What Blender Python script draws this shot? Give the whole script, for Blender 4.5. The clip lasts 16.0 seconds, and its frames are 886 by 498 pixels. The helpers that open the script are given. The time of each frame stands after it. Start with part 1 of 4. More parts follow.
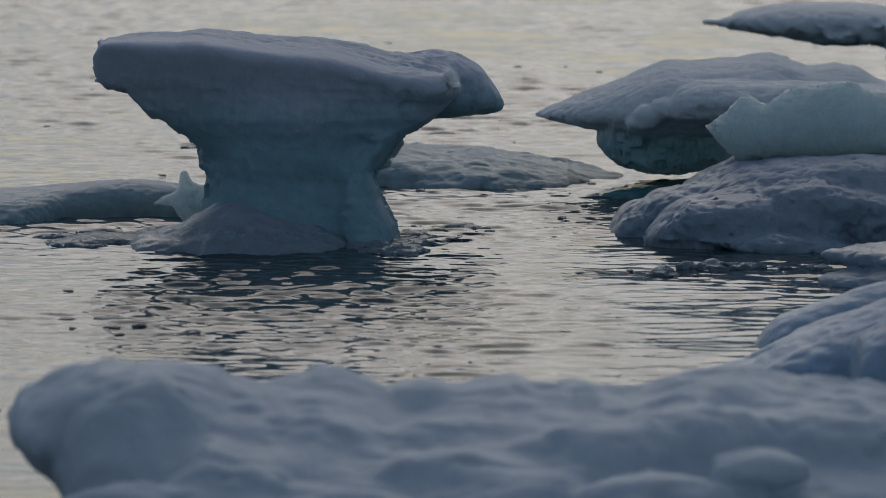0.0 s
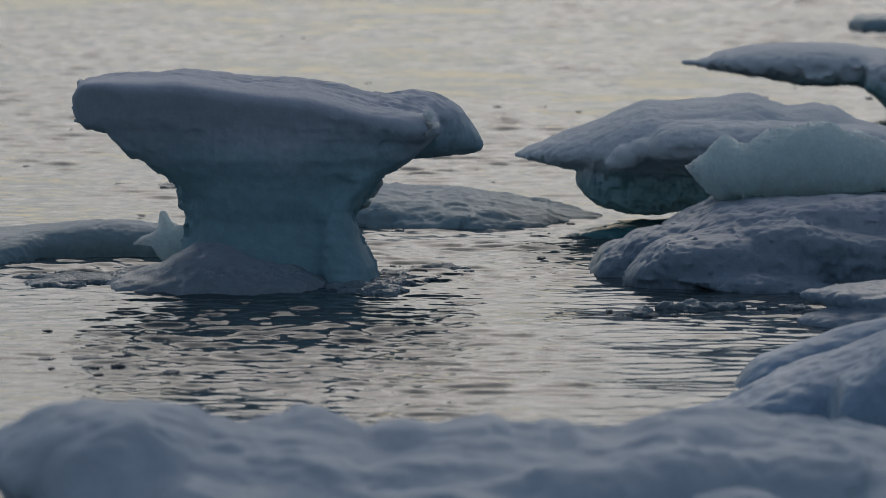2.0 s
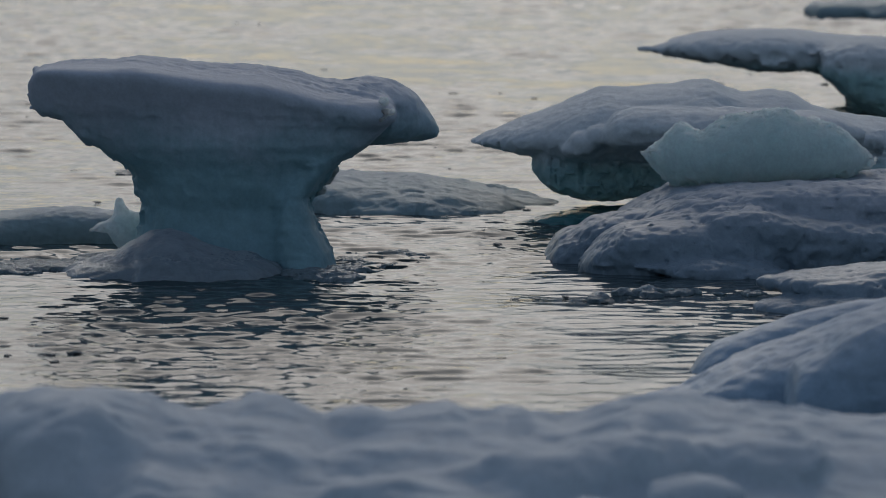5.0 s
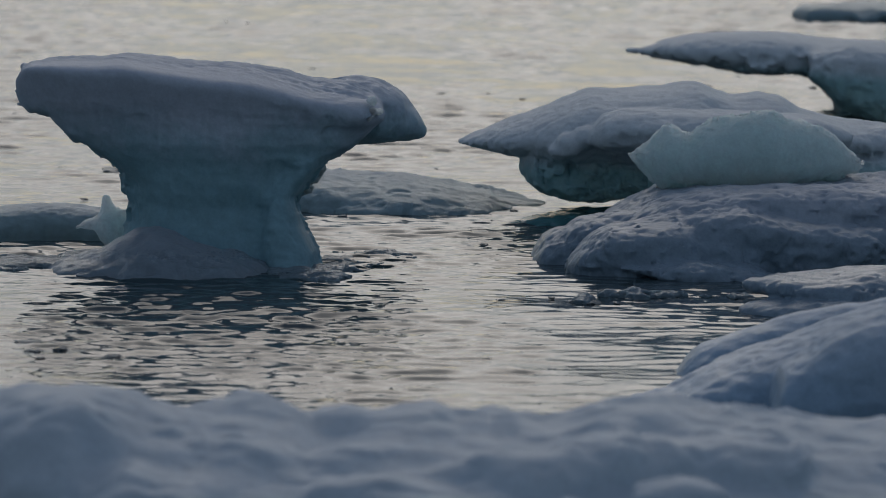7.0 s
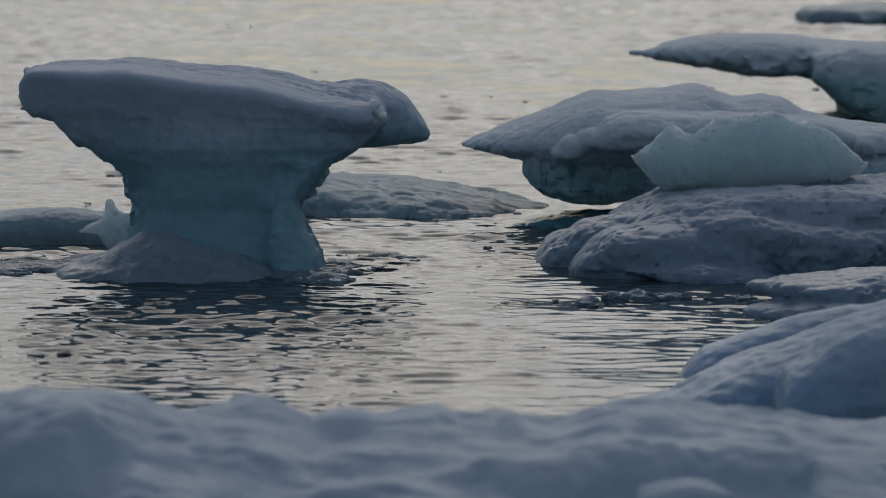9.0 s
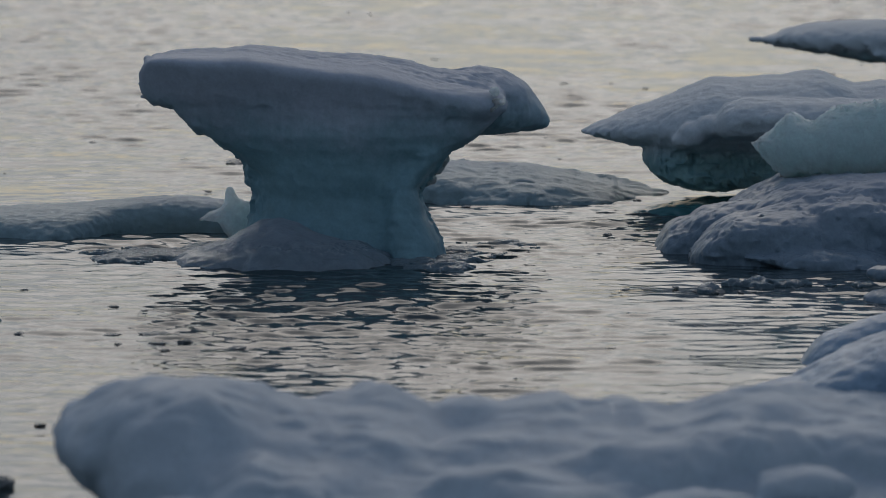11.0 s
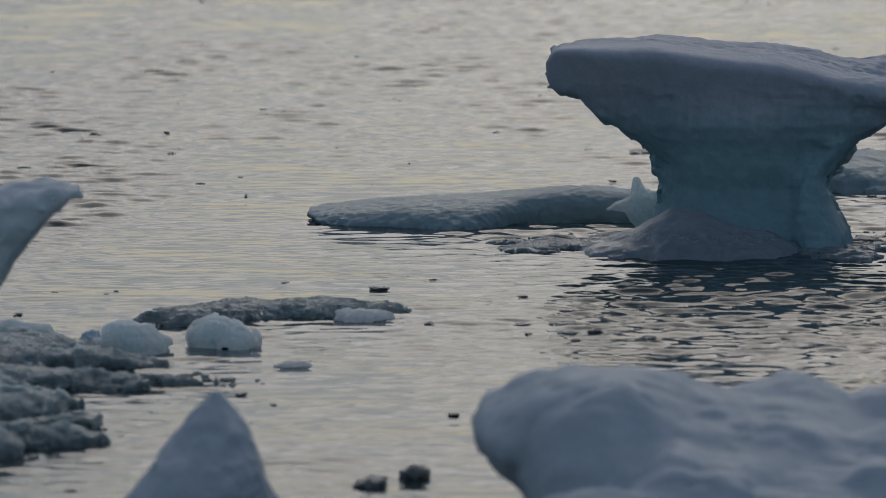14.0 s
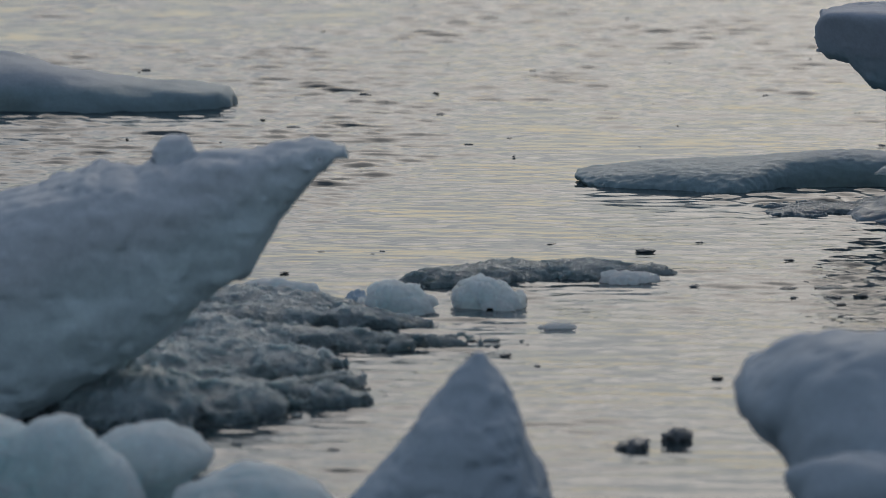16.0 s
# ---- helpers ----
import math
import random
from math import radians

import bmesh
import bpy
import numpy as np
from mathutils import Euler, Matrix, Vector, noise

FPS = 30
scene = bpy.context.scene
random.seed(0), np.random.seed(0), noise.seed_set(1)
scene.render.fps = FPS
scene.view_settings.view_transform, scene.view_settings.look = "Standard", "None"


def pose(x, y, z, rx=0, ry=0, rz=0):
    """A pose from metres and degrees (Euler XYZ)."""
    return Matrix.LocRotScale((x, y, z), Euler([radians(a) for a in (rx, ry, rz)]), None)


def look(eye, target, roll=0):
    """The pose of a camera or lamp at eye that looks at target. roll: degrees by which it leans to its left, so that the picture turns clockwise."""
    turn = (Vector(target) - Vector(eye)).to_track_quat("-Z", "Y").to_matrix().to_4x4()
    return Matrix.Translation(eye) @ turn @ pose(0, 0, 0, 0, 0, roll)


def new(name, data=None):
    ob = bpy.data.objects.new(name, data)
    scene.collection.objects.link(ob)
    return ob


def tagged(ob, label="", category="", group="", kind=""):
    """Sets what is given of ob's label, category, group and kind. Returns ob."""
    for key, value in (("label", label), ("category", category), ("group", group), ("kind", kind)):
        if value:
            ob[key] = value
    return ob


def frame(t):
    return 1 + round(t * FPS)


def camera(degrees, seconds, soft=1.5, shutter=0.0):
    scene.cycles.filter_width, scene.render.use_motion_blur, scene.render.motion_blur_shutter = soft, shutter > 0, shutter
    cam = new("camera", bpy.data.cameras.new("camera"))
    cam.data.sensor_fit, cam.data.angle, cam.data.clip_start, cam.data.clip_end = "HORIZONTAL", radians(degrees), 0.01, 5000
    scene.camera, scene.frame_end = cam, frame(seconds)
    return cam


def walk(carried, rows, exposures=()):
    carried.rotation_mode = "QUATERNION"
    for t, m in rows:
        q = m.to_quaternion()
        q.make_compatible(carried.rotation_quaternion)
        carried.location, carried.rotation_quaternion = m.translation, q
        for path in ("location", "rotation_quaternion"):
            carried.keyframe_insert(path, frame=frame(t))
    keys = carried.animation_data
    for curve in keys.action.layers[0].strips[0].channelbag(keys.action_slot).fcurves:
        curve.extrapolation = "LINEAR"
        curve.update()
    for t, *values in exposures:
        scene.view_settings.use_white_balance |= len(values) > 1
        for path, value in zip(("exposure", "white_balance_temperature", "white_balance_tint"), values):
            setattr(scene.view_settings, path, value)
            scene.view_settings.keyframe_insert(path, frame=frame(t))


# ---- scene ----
# Drifting ice in a calm polar fjord, seen through a long lens from a boat's rail, 3.2 m above the water.

# ---- camera ----
cam = camera(9.0, 16.0, 0.95)
cam.data.dof.use_dof = True
cam.data.dof.focus_distance = 28.8
cam.data.dof.aperture_fstop = 3.5
walk(cam, [
    (0, pose(0, 0, 3.2, 83.500, 0, 0.000) @ pose(0, 0, 0, 0, 0, 0.020)),
    (0.2, pose(0, 0, 3.2, 83.693, 0, 0.010) @ pose(0, 0, 0, 0, 0, 0.060)),
    (0.5, pose(0, 0, 3.2, 83.739, 0, -0.122) @ pose(0, 0, 0, 0, 0, 0.121)),
    (0.7, pose(0, 0, 3.2, 83.792, 0, -0.160) @ pose(0, 0, 0, 0, 0, 0.074)),
    (1, pose(0, 0, 3.2, 83.813, 0, -0.150) @ pose(0, 0, 0, 0, 0, 0.003)),
    (1.2, pose(0, 0, 3.2, 83.809, 0, -0.129) @ pose(0, 0, 0, 0, 0, 0.025)),
    (1.5, pose(0, 0, 3.2, 83.840, 0, -0.156) @ pose(0, 0, 0, 0, 0, 0.058)),
    (1.7, pose(0, 0, 3.2, 83.875, 0, -0.189) @ pose(0, 0, 0, 0, 0, 0.056)),
    (2, pose(0, 0, 3.2, 83.908, 0, -0.212) @ pose(0, 0, 0, 0, 0, 0.052)),
    (2.2, pose(0, 0, 3.2, 83.920, 0, -0.245) @ pose(0, 0, 0, 0, 0, 0.028)),
    (2.5, pose(0, 0, 3.2, 83.808, 0, -0.308) @ pose(0, 0, 0, 0, 0, -0.007)),
    (2.7, pose(0, 0, 3.2, 83.753, 0, -0.318) @ pose(0, 0, 0, 0, 0, -0.061)),
    (3, pose(0, 0, 3.2, 83.685, 0, -0.314) @ pose(0, 0, 0, 0, 0, -0.143)),
    (3.2, pose(0, 0, 3.2, 83.876, 0, -0.325) @ pose(0, 0, 0, 0, 0, -0.146)),
    (3.5, pose(0, 0, 3.2, 84.058, 0, -0.269) @ pose(0, 0, 0, 0, 0, -0.150)),
    (3.7, pose(0, 0, 3.2, 84.064, 0, -0.301) @ pose(0, 0, 0, 0, 0, -0.073)),
    (4, pose(0, 0, 3.2, 83.829, 0, -0.607) @ pose(0, 0, 0, 0, 0, 0.043)),
    (4.2, pose(0, 0, 3.2, 83.823, 0, -0.634) @ pose(0, 0, 0, 0, 0, 0.018)),
    (4.5, pose(0, 0, 3.2, 83.807, 0, -0.587) @ pose(0, 0, 0, 0, 0, -0.020)),
    (4.7, pose(0, 0, 3.2, 83.795, 0, -0.608) @ pose(0, 0, 0, 0, 0, -0.003)),
    (5, pose(0, 0, 3.2, 83.771, 0, -0.662) @ pose(0, 0, 0, 0, 0, 0.022)),
    (7.5, pose(0, 0, 3.2, 83.772, 0, -0.803) @ pose(0, 0, 0, 0, 0, 0.578)),
    (8, pose(0, 0, 3.2, 83.866, 0, -0.792) @ pose(0, 0, 0, 0, 0, 0.369)),
    (8.2, pose(0, 0, 3.2, 83.822, 0, -0.810) @ pose(0, 0, 0, 0, 0, 0.327)),
    (10.3, pose(0, 0, 3.2, 83.779, 0, -0.369) @ pose(0, 0, 0, 0, 0, 0.034)),
    (10.5, pose(0, 0, 3.2, 83.748, 0, -0.217) @ pose(0, 0, 0, 0, 0, -0.099)),
    (11, pose(0, 0, 3.2, 83.668, 0, 0.466) @ pose(0, 0, 0, 0, 0, 0.074)),
    (11.2, pose(-0.008, 0, 3.2, 83.663, 0, 0.818) @ pose(0, 0, 0, 0, 0, 0.070)),
    (11.5, pose(-0.02, 0, 3.2, 83.806, 0, 1.266) @ pose(0, 0, 0, 0, 0, 0.063)),
    (11.7, pose(-0.028, 0, 3.2, 83.967, 0, 1.437) @ pose(0, 0, 0, 0, 0, -0.023)),
    (12, pose(-0.04, 0, 3.2, 84.036, 0, 1.838) @ pose(0, 0, 0, 0, 0, -0.152)),
    (12.2, pose(-0.052, 0, 3.2, 83.983, 0, 2.132) @ pose(0, 0, 0, 0, 0, -0.205)),
    (12.3, pose(-0.058, 0, 3.2, 83.690, 0, 2.207) @ pose(0, 0, 0, 0, 0, -0.245)),
    (12.5, pose(-0.07, 0, 3.2, 83.544, 0, 2.358) @ pose(0, 0, 0, 0, 0, -0.285)),
    (12.7, pose(-0.0772, 0, 3.2, 83.551, 0, 2.512) @ pose(0, 0, 0, 0, 0, -0.305)),
    (13, pose(-0.088, 0, 3.2, 83.641, 0, 2.810) @ pose(0, 0, 0, 0, 0, -0.335)),
    (13.2, pose(-0.0928, 0, 3.2, 83.668, 0, 3.153) @ pose(0, 0, 0, 0, 0, -0.381)),
    (13.5, pose(-0.1, 0, 3.2, 83.785, 0, 3.674) @ pose(0, 0, 0, 0, 0, -0.451)),
    (13.7, pose(-0.1048, 0, 3.2, 83.831, 0, 3.905) @ pose(0, 0, 0, 0, 0, -0.443)),
    (14, pose(-0.112, 0, 3.2, 83.576, 0, 4.409) @ pose(0, 0, 0, 0, 0, -0.430)),
    (14.2, pose(-0.1072, 0, 3.2, 83.429, 0, 4.671) @ pose(0, 0, 0, 0, 0, -0.300)),
    (14.5, pose(-0.1, 0, 3.2, 83.367, 0, 4.989) @ pose(0, 0, 0, 0, 0, -0.105)),
    (14.7, pose(-0.094, 0, 3.2, 83.333, 0, 5.263) @ pose(0, 0, 0, 0, 0, -0.145)),
    (15, pose(-0.085, 0, 3.2, 83.303, 0, 5.594) @ pose(0, 0, 0, 0, 0, -0.205)),
    (15.2, pose(-0.083, 0, 3.2, 83.318, 0, 5.795) @ pose(0, 0, 0, 0, 0, -0.269)),
    (15.5, pose(-0.08, 0, 3.2, 83.326, 0, 6.168) @ pose(0, 0, 0, 0, 0, -0.365)),
    (15.7, pose(-0.078, 0, 3.2, 83.271, 0, 6.726) @ pose(0, 0, 0, 0, 0, -0.318)),
    (16, pose(-0.075, 0, 3.2, 83.203, 0, 7.218) @ pose(0, 0, 0, 0, 0, -0.248)),
], [(0, -0.06, 6060, 8), (10, -0.06, 6060, 8), (13.5, -0.08, 6130, 8), (14.5, 0.03, 6200, 8), (15.2, 0.1, 6230, 8), (16, 0.12, 6230, 8)])

# ---- sky and sun ----
SUN_TURN = 2.0     # degrees right of the camera's first view
SUN_HEIGHT = 31.0
world = bpy.data.worlds.new("world")
scene.world = world
world.use_nodes = True
wn = world.node_tree.nodes
sky = wn.new("ShaderNodeTexSky")
sky.sky_type = "NISHITA"
sky.sun_disc = False
sky.sun_elevation = radians(SUN_HEIGHT)
sky.sun_rotation = radians(SUN_TURN)
sky.air_density, sky.dust_density, sky.ozone_density = 1.0, 1.6, 2.2
veil = wn.new("ShaderNodeMix")     # thin even cloud over the whole sky
veil.data_type = "RGBA"
veil.inputs[0].default_value, veil.inputs[7].default_value = 0.32, (5.2, 5.6, 6.3, 1)
world.node_tree.links.new(sky.outputs[0], veil.inputs[6])
world.node_tree.links.new(veil.outputs[2], wn["Background"].inputs[0])
wn["Background"].inputs[1].default_value = 0.053
sun = new("sun", bpy.data.lights.new("sun", "SUN"))
sun.data.energy, sun.data.angle, sun.data.color = 0.24, radians(40), (1.0, 0.86, 0.7)
_a, _e = radians(SUN_TURN), radians(SUN_HEIGHT)
sun.matrix_world = look((math.sin(_a) * math.cos(_e) * 50, math.cos(_a) * math.cos(_e) * 50, math.sin(_e) * 50), (0, 0, 0))


# ---- materials ----
def nodes_of(name):
    m = bpy.data.materials.new(name)
    m.use_nodes = True
    return m, m.node_tree.nodes, m.node_tree.links, m.node_tree.nodes["Principled BSDF"]


def noise_node(n, l, scale, detail=4.0, rough=0.55, stretch=None):
    co = n.new("ShaderNodeTexCoord")
    t = n.new("ShaderNodeTexNoise")
    t.inputs["Scale"].default_value, t.inputs["Detail"].default_value, t.inputs["Roughness"].default_value = scale, detail, rough
    if stretch:
        mp = n.new("ShaderNodeMapping")
        mp.inputs["Scale"].default_value = stretch
        l.new(co.outputs["Object"], mp.inputs[0])
        l.new(mp.outputs[0], t.inputs["Vector"])
    else:
        l.new(co.outputs["Object"], t.inputs["Vector"])
    return t.outputs["Fac"]


def calc(n, l, op, a, b, c=None):
    m = n.new("ShaderNodeMath")
    m.operation = op
    for i, v in enumerate((a, b, c)):
        if v is None:
            continue
        if isinstance(v, (int, float)):
            m.inputs[i].default_value = v
        else:
            l.new(v, m.inputs[i])
    return m.outputs[0]


def ramp(n, l, fac, lo, hi, c0, c1):
    r = n.new("ShaderNodeValToRGB")
    r.color_ramp.elements[0].position, r.color_ramp.elements[1].position = lo, hi
    r.color_ramp.elements[0].color, r.color_ramp.elements[1].color = (*c0, 1), (*c1, 1)
    l.new(fac, r.inputs[0])
    return r.outputs[0]


def mix(n, l, fac, a, b, mode="MIX"):
    m = n.new("ShaderNodeMix")
    m.data_type, m.blend_type = "RGBA", mode
    for s, v in ((m.inputs[0], fac), (m.inputs[6], a), (m.inputs[7], b)):
        if isinstance(v, tuple):
            s.default_value = (*v, 1)
        elif isinstance(v, (int, float)):
            s.default_value = v
        else:
            l.new(v, s)
    return m.outputs[2]


def ice_material(name, snow, ice, level, blend, rough=(0.55, 0.3), sss=0.0, radius=0.1, grain=0.5, coarse=7.0, clear=0.0, slant=0.0):
    """Firn that rests on denser, wetter ice; the two meet at a wavy level in metres above the water."""
    m, n, l, p = nodes_of(name)
    co = n.new("ShaderNodeTexCoord")
    sep = n.new("ShaderNodeSeparateXYZ")
    l.new(co.outputs["Object"], sep.inputs[0])
    big = noise_node(n, l, coarse * 0.35, 5)
    mid = noise_node(n, l, coarse * 2.2, 6, 0.6)
    fine = noise_node(n, l, 60.0, 5, 0.65)
    rise = calc(n, l, "MULTIPLY_ADD", sep.outputs[0], slant, sep.outputs[2])
    height = calc(n, l, "MULTIPLY_ADD", calc(n, l, "SUBTRACT", big, 0.5), blend * 2.2, rise)
    height = calc(n, l, "MULTIPLY_ADD", calc(n, l, "SUBTRACT", mid, 0.5), blend * 1.0, height)
    mr = n.new("ShaderNodeMapRange")
    mr.interpolation_type = "SMOOTHSTEP"
    mr.inputs[1].default_value, mr.inputs[2].default_value = level - blend, level + blend
    l.new(height, mr.inputs[0])
    k = mr.outputs[0]
    snow_c = ramp(n, l, mid, 0.3, 0.7, tuple(c * 0.88 for c in snow), snow)
    ice_c = ramp(n, l, mid, 0.3, 0.72, tuple(c * 0.86 for c in ice), tuple(min(1, c * 1.08) for c in ice))
    c = mix(n, l, k, ice_c, snow_c)
    c = mix(n, l, 0.35, c, ramp(n, l, fine, 0.3, 0.7, (0.55, 0.56, 0.58), (1, 1, 1)), "MULTIPLY")
    l.new(c, p.inputs["Base Color"])
    r = calc(n, l, "MULTIPLY_ADD", k, rough[0] - rough[1], rough[1])
    l.new(calc(n, l, "MULTIPLY_ADD", calc(n, l, "SUBTRACT", fine, 0.5), 0.25, r), p.inputs["Roughness"])
    p.inputs["IOR"].default_value = 1.31
    if clear:
        l.new(calc(n, l, "MULTIPLY_ADD", k, -0.8 * clear, clear), p.inputs["Transmission Weight"])
    if sss:
        p.inputs["Subsurface Weight"].default_value = sss
        p.inputs["Subsurface Radius"].default_value = (0.8, 0.95, 1.0)
        p.inputs["Subsurface Scale"].default_value = radius
    h = calc(n, l, "MULTIPLY_ADD", fine, 0.35, calc(n, l, "MULTIPLY", mid, 1.0))
    b = n.new("ShaderNodeBump")
    b.inputs["Strength"].default_value, b.inputs["Distance"].default_value = grain, 0.03
    l.new(h, b.inputs["Height"])
    l.new(b.outputs[0], p.inputs["Normal"])
    return m


SNOW = (0.76, 0.82, 0.85)
ICE = ice_material("firn_over_blue_ice", (0.6, 0.65, 0.73), (0.3, 0.5, 0.56), 0.68, 0.22, (0.55, 0.5), sss=0.0, radius=0.05, grain=0.12, clear=0.12)
ICE_RIGHT = ice_material("firn_over_dark_ice", SNOW, (0.4, 0.65, 0.68), 0.3, 0.06, (0.55, 0.5), sss=0.0, radius=0.08, grain=0.25, clear=0.2)
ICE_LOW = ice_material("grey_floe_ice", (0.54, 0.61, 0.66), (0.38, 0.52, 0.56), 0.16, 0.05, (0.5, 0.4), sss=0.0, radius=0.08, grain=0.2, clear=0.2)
FIRN = ice_material("firn", (0.63, 0.71, 0.77), (0.52, 0.66, 0.77), 0.12, 0.1, sss=0.0, radius=0.14, coarse=4.0, grain=0.15)
DENSE = ice_material("dense_blue_firn", (0.5, 0.6, 0.7), (0.34, 0.48, 0.62), 0.25, 0.25, coarse=4.0, grain=0.12)
OLD_FIRN = ice_material("old_grey_firn", (0.48, 0.53, 0.6), (0.28, 0.36, 0.43), 0.28, 0.14, sss=0.0, radius=0.1, coarse=5.0, grain=0.2)
CLEAR = ice_material("pale_clear_ice", (0.68, 0.82, 0.8), (0.58, 0.74, 0.74), 0.3, 0.3, (0.65, 0.55), sss=1.0, radius=0.4, grain=0.3, clear=0.5)
TILTED = ice_material("firn_over_teal_ice", (0.82, 0.87, 0.9), (0.8, 0.93, 0.95), 0.38, 0.14, (0.55, 0.6), sss=0.0, radius=0.25, coarse=3.0, grain=0.15, slant=-0.42)
BRASH = ice_material("wet_brash_ice", (0.55, 0.64, 0.65), (0.38, 0.46, 0.47), 0.07, 0.06, (0.22, 0.12), sss=1.0, radius=0.1, grain=1.0, coarse=14.0, clear=0.35)
SLUSH = ice_material("grey_slush_ice", (0.34, 0.39, 0.44), (0.26, 0.32, 0.36), 0.12, 0.08, (0.45, 0.2), sss=0.8, radius=0.1, grain=0.4, coarse=10.0)
PALE = ice_material("pale_soft_ice", (0.78, 0.83, 0.84), (0.72, 0.82, 0.82), 0.6, 0.3, (0.6, 0.6), sss=1.0, radius=0.4, grain=0.2)
# for slush lumps, and for solid pads put in place of dark waves
WET = ice_material("wet_slush_and_dark_waves", (0.32, 0.38, 0.41), (0.2, 0.26, 0.29), 0.03, 0.03, (0.15, 0.08), sss=0.5, radius=0.05, grain=0.6, coarse=16.0)
SUNKEN = ice_material("sunken_teal_ice", (0.1, 0.27, 0.28), (0.07, 0.2, 0.22), 0.02, 0.03, (0.15, 0.1), grain=0.2)
DARK = ice_material("dark_clear_bits", (0.42, 0.43, 0.42), (0.23, 0.24, 0.24), 0.05, 0.03, (0.2, 0.08), coarse=20.0)

WATER, n, l, p = nodes_of("sea_water")
p.inputs["Base Color"].default_value = (0.045, 0.07, 0.08, 1)
p.inputs["Roughness"].default_value = 0.012
p.inputs["IOR"].default_value = 1.333
w1 = noise_node(n, l, 18.0, 2, 0.5, (0.35, 1.0, 1.0))
w2 = noise_node(n, l, 38.0, 3, 0.5, (0.6, 1.0, 1.0))
b = n.new("ShaderNodeBump")
b.inputs["Strength"].default_value, b.inputs["Distance"].default_value = 1.0, 0.0016
l.new(calc(n, l, "MULTIPLY_ADD", w2, 0.2, w1), b.inputs["Height"])
l.new(b.outputs[0], p.inputs["Normal"])


# ---- shaping tools ----
def hash3(i, j, k, seed):
    h = (i * 374761393 + j * 668265263 + k * 2147483647 + seed * 1274126177) & 0xFFFFFFFF
    h = ((h ^ (h >> 13)) * 1274126177) & 0xFFFFFFFF
    return ((h ^ (h >> 16)) & 0xFFFF) / 32767.5 - 1.0


def rough3(x, y, z, freq, seed):
    """Smooth value noise between -1 and 1."""
    x, y, z = x * freq + 71.3, y * freq + 13.7, z * freq + 41.1
    i, j, k = (np.floor(a).astype(np.int64) for a in (x, y, z))
    u, v, w = x - i, y - j, z - k
    u, v, w = (a * a * a * (a * (a * 6 - 15) + 10) for a in (u, v, w))
    out = 0
    for a in (0, 1):
        for c in (0, 1):
            for d in (0, 1):
                out = out + hash3(i + a, j + c, k + d, seed) * (u if a else 1 - u) * (v if c else 1 - v) * (w if d else 1 - w)
    return out


def table(rows, q, steps=300, soft=5):
    rows = np.array(rows, float)
    s = np.linspace(rows[0, 0], rows[-1, 0], steps)
    ker = np.hanning(2 * soft + 3)
    ker /= ker.sum()
    cols = []
    for c in range(1, rows.shape[1]):
        v = np.interp(s, rows[:, 0], rows[:, c])
        v = np.convolve(np.pad(v, soft + 1, mode="edge"), ker, "valid")
        cols.append(np.interp(q, s, v))
    return cols


def along(rows, power=2.4, tilt=0.0, lean=0.0):
    """A body laid along x: rows of x, underside, top, front, back. tilt: the rise of its top from front to back, one number or one at each end. lean: how far it overhangs to the front for each metre of height."""
    ends = tilt if isinstance(tilt, tuple) else (tilt, tilt)
    def f(x, y, z):
        zb, zt, yf, yb = table(rows, x)
        y = y + lean * np.clip(z, 0, 1)
        zt = np.maximum(zt - np.maximum(yb - y, 0) * np.interp(x, (rows[0][0], rows[-1][0]), ends), zb + 0.01)
        hz, hy = np.maximum((zt - zb) / 2, 0.004), np.maximum((yb - yf) / 2, 0.004)
        r = (np.abs((z - (zb + zt) / 2) / hz) ** power + np.abs((y - (yf + yb) / 2) / hy) ** power) ** (1 / power)
        d = (r - 1) * np.minimum(hz, hy)
        return np.maximum(d, np.maximum(rows[0][0] - x, x - rows[-1][0]))
    rise = max(abs(e) for e in ends) * max(r[4] - r[3] for r in rows) / 2
    f.box = (rows[0][0], min(r[3] for r in rows) - lean * min(1, max(r[2] for r in rows) + 0.05), min(r[1] for r in rows) - rise, rows[-1][0], max(r[4] for r in rows), max(r[2] for r in rows) + rise)
    return f


def upright(rows, power=2.4):
    """A body that stands along z: rows of z, left, right, front, back."""
    def f(x, y, z):
        xl, xr, yf, yb = table(rows, z)
        hx, hy = np.maximum((xr - xl) / 2, 0.004), np.maximum((yb - yf) / 2, 0.004)
        r = (np.abs((x - (xl + xr) / 2) / hx) ** power + np.abs((y - (yf + yb) / 2) / hy) ** power) ** (1 / power)
        d = (r - 1) * np.minimum(hx, hy)
        return np.maximum(d, np.maximum(rows[0][0] - z, z - rows[-1][0]))
    f.box = (min(r[1] for r in rows), min(r[3] for r in rows), rows[0][0], max(r[2] for r in rows), max(r[4] for r in rows), rows[-1][0])
    return f


def egg(e):
    """An ellipsoid: centre and half sizes."""
    cx, cy, cz, rx, ry, rz = e
    def f(x, y, z):
        return (np.sqrt(((x - cx) / rx) ** 2 + ((y - cy) / ry) ** 2 + ((z - cz) / rz) ** 2) - 1) * min(rx, ry, rz)
    f.box = (cx - rx, cy - ry, cz - rz, cx + rx, cy + ry, cz + rz)
    return f


def melt(fields, k):
    def f(x, y, z):
        d = fields[0](x, y, z)
        for g in fields[1:]:
            e = g(x, y, z)
            h = np.clip(0.5 + 0.5 * (e - d) / k, 0, 1)
            d = e * (1 - h) + d * h - k * h * (1 - h)
        return d
    boxes = np.array([g.box for g in fields])
    f.box = (*boxes[:, :3].min(0), *boxes[:, 3:].max(0))
    return f


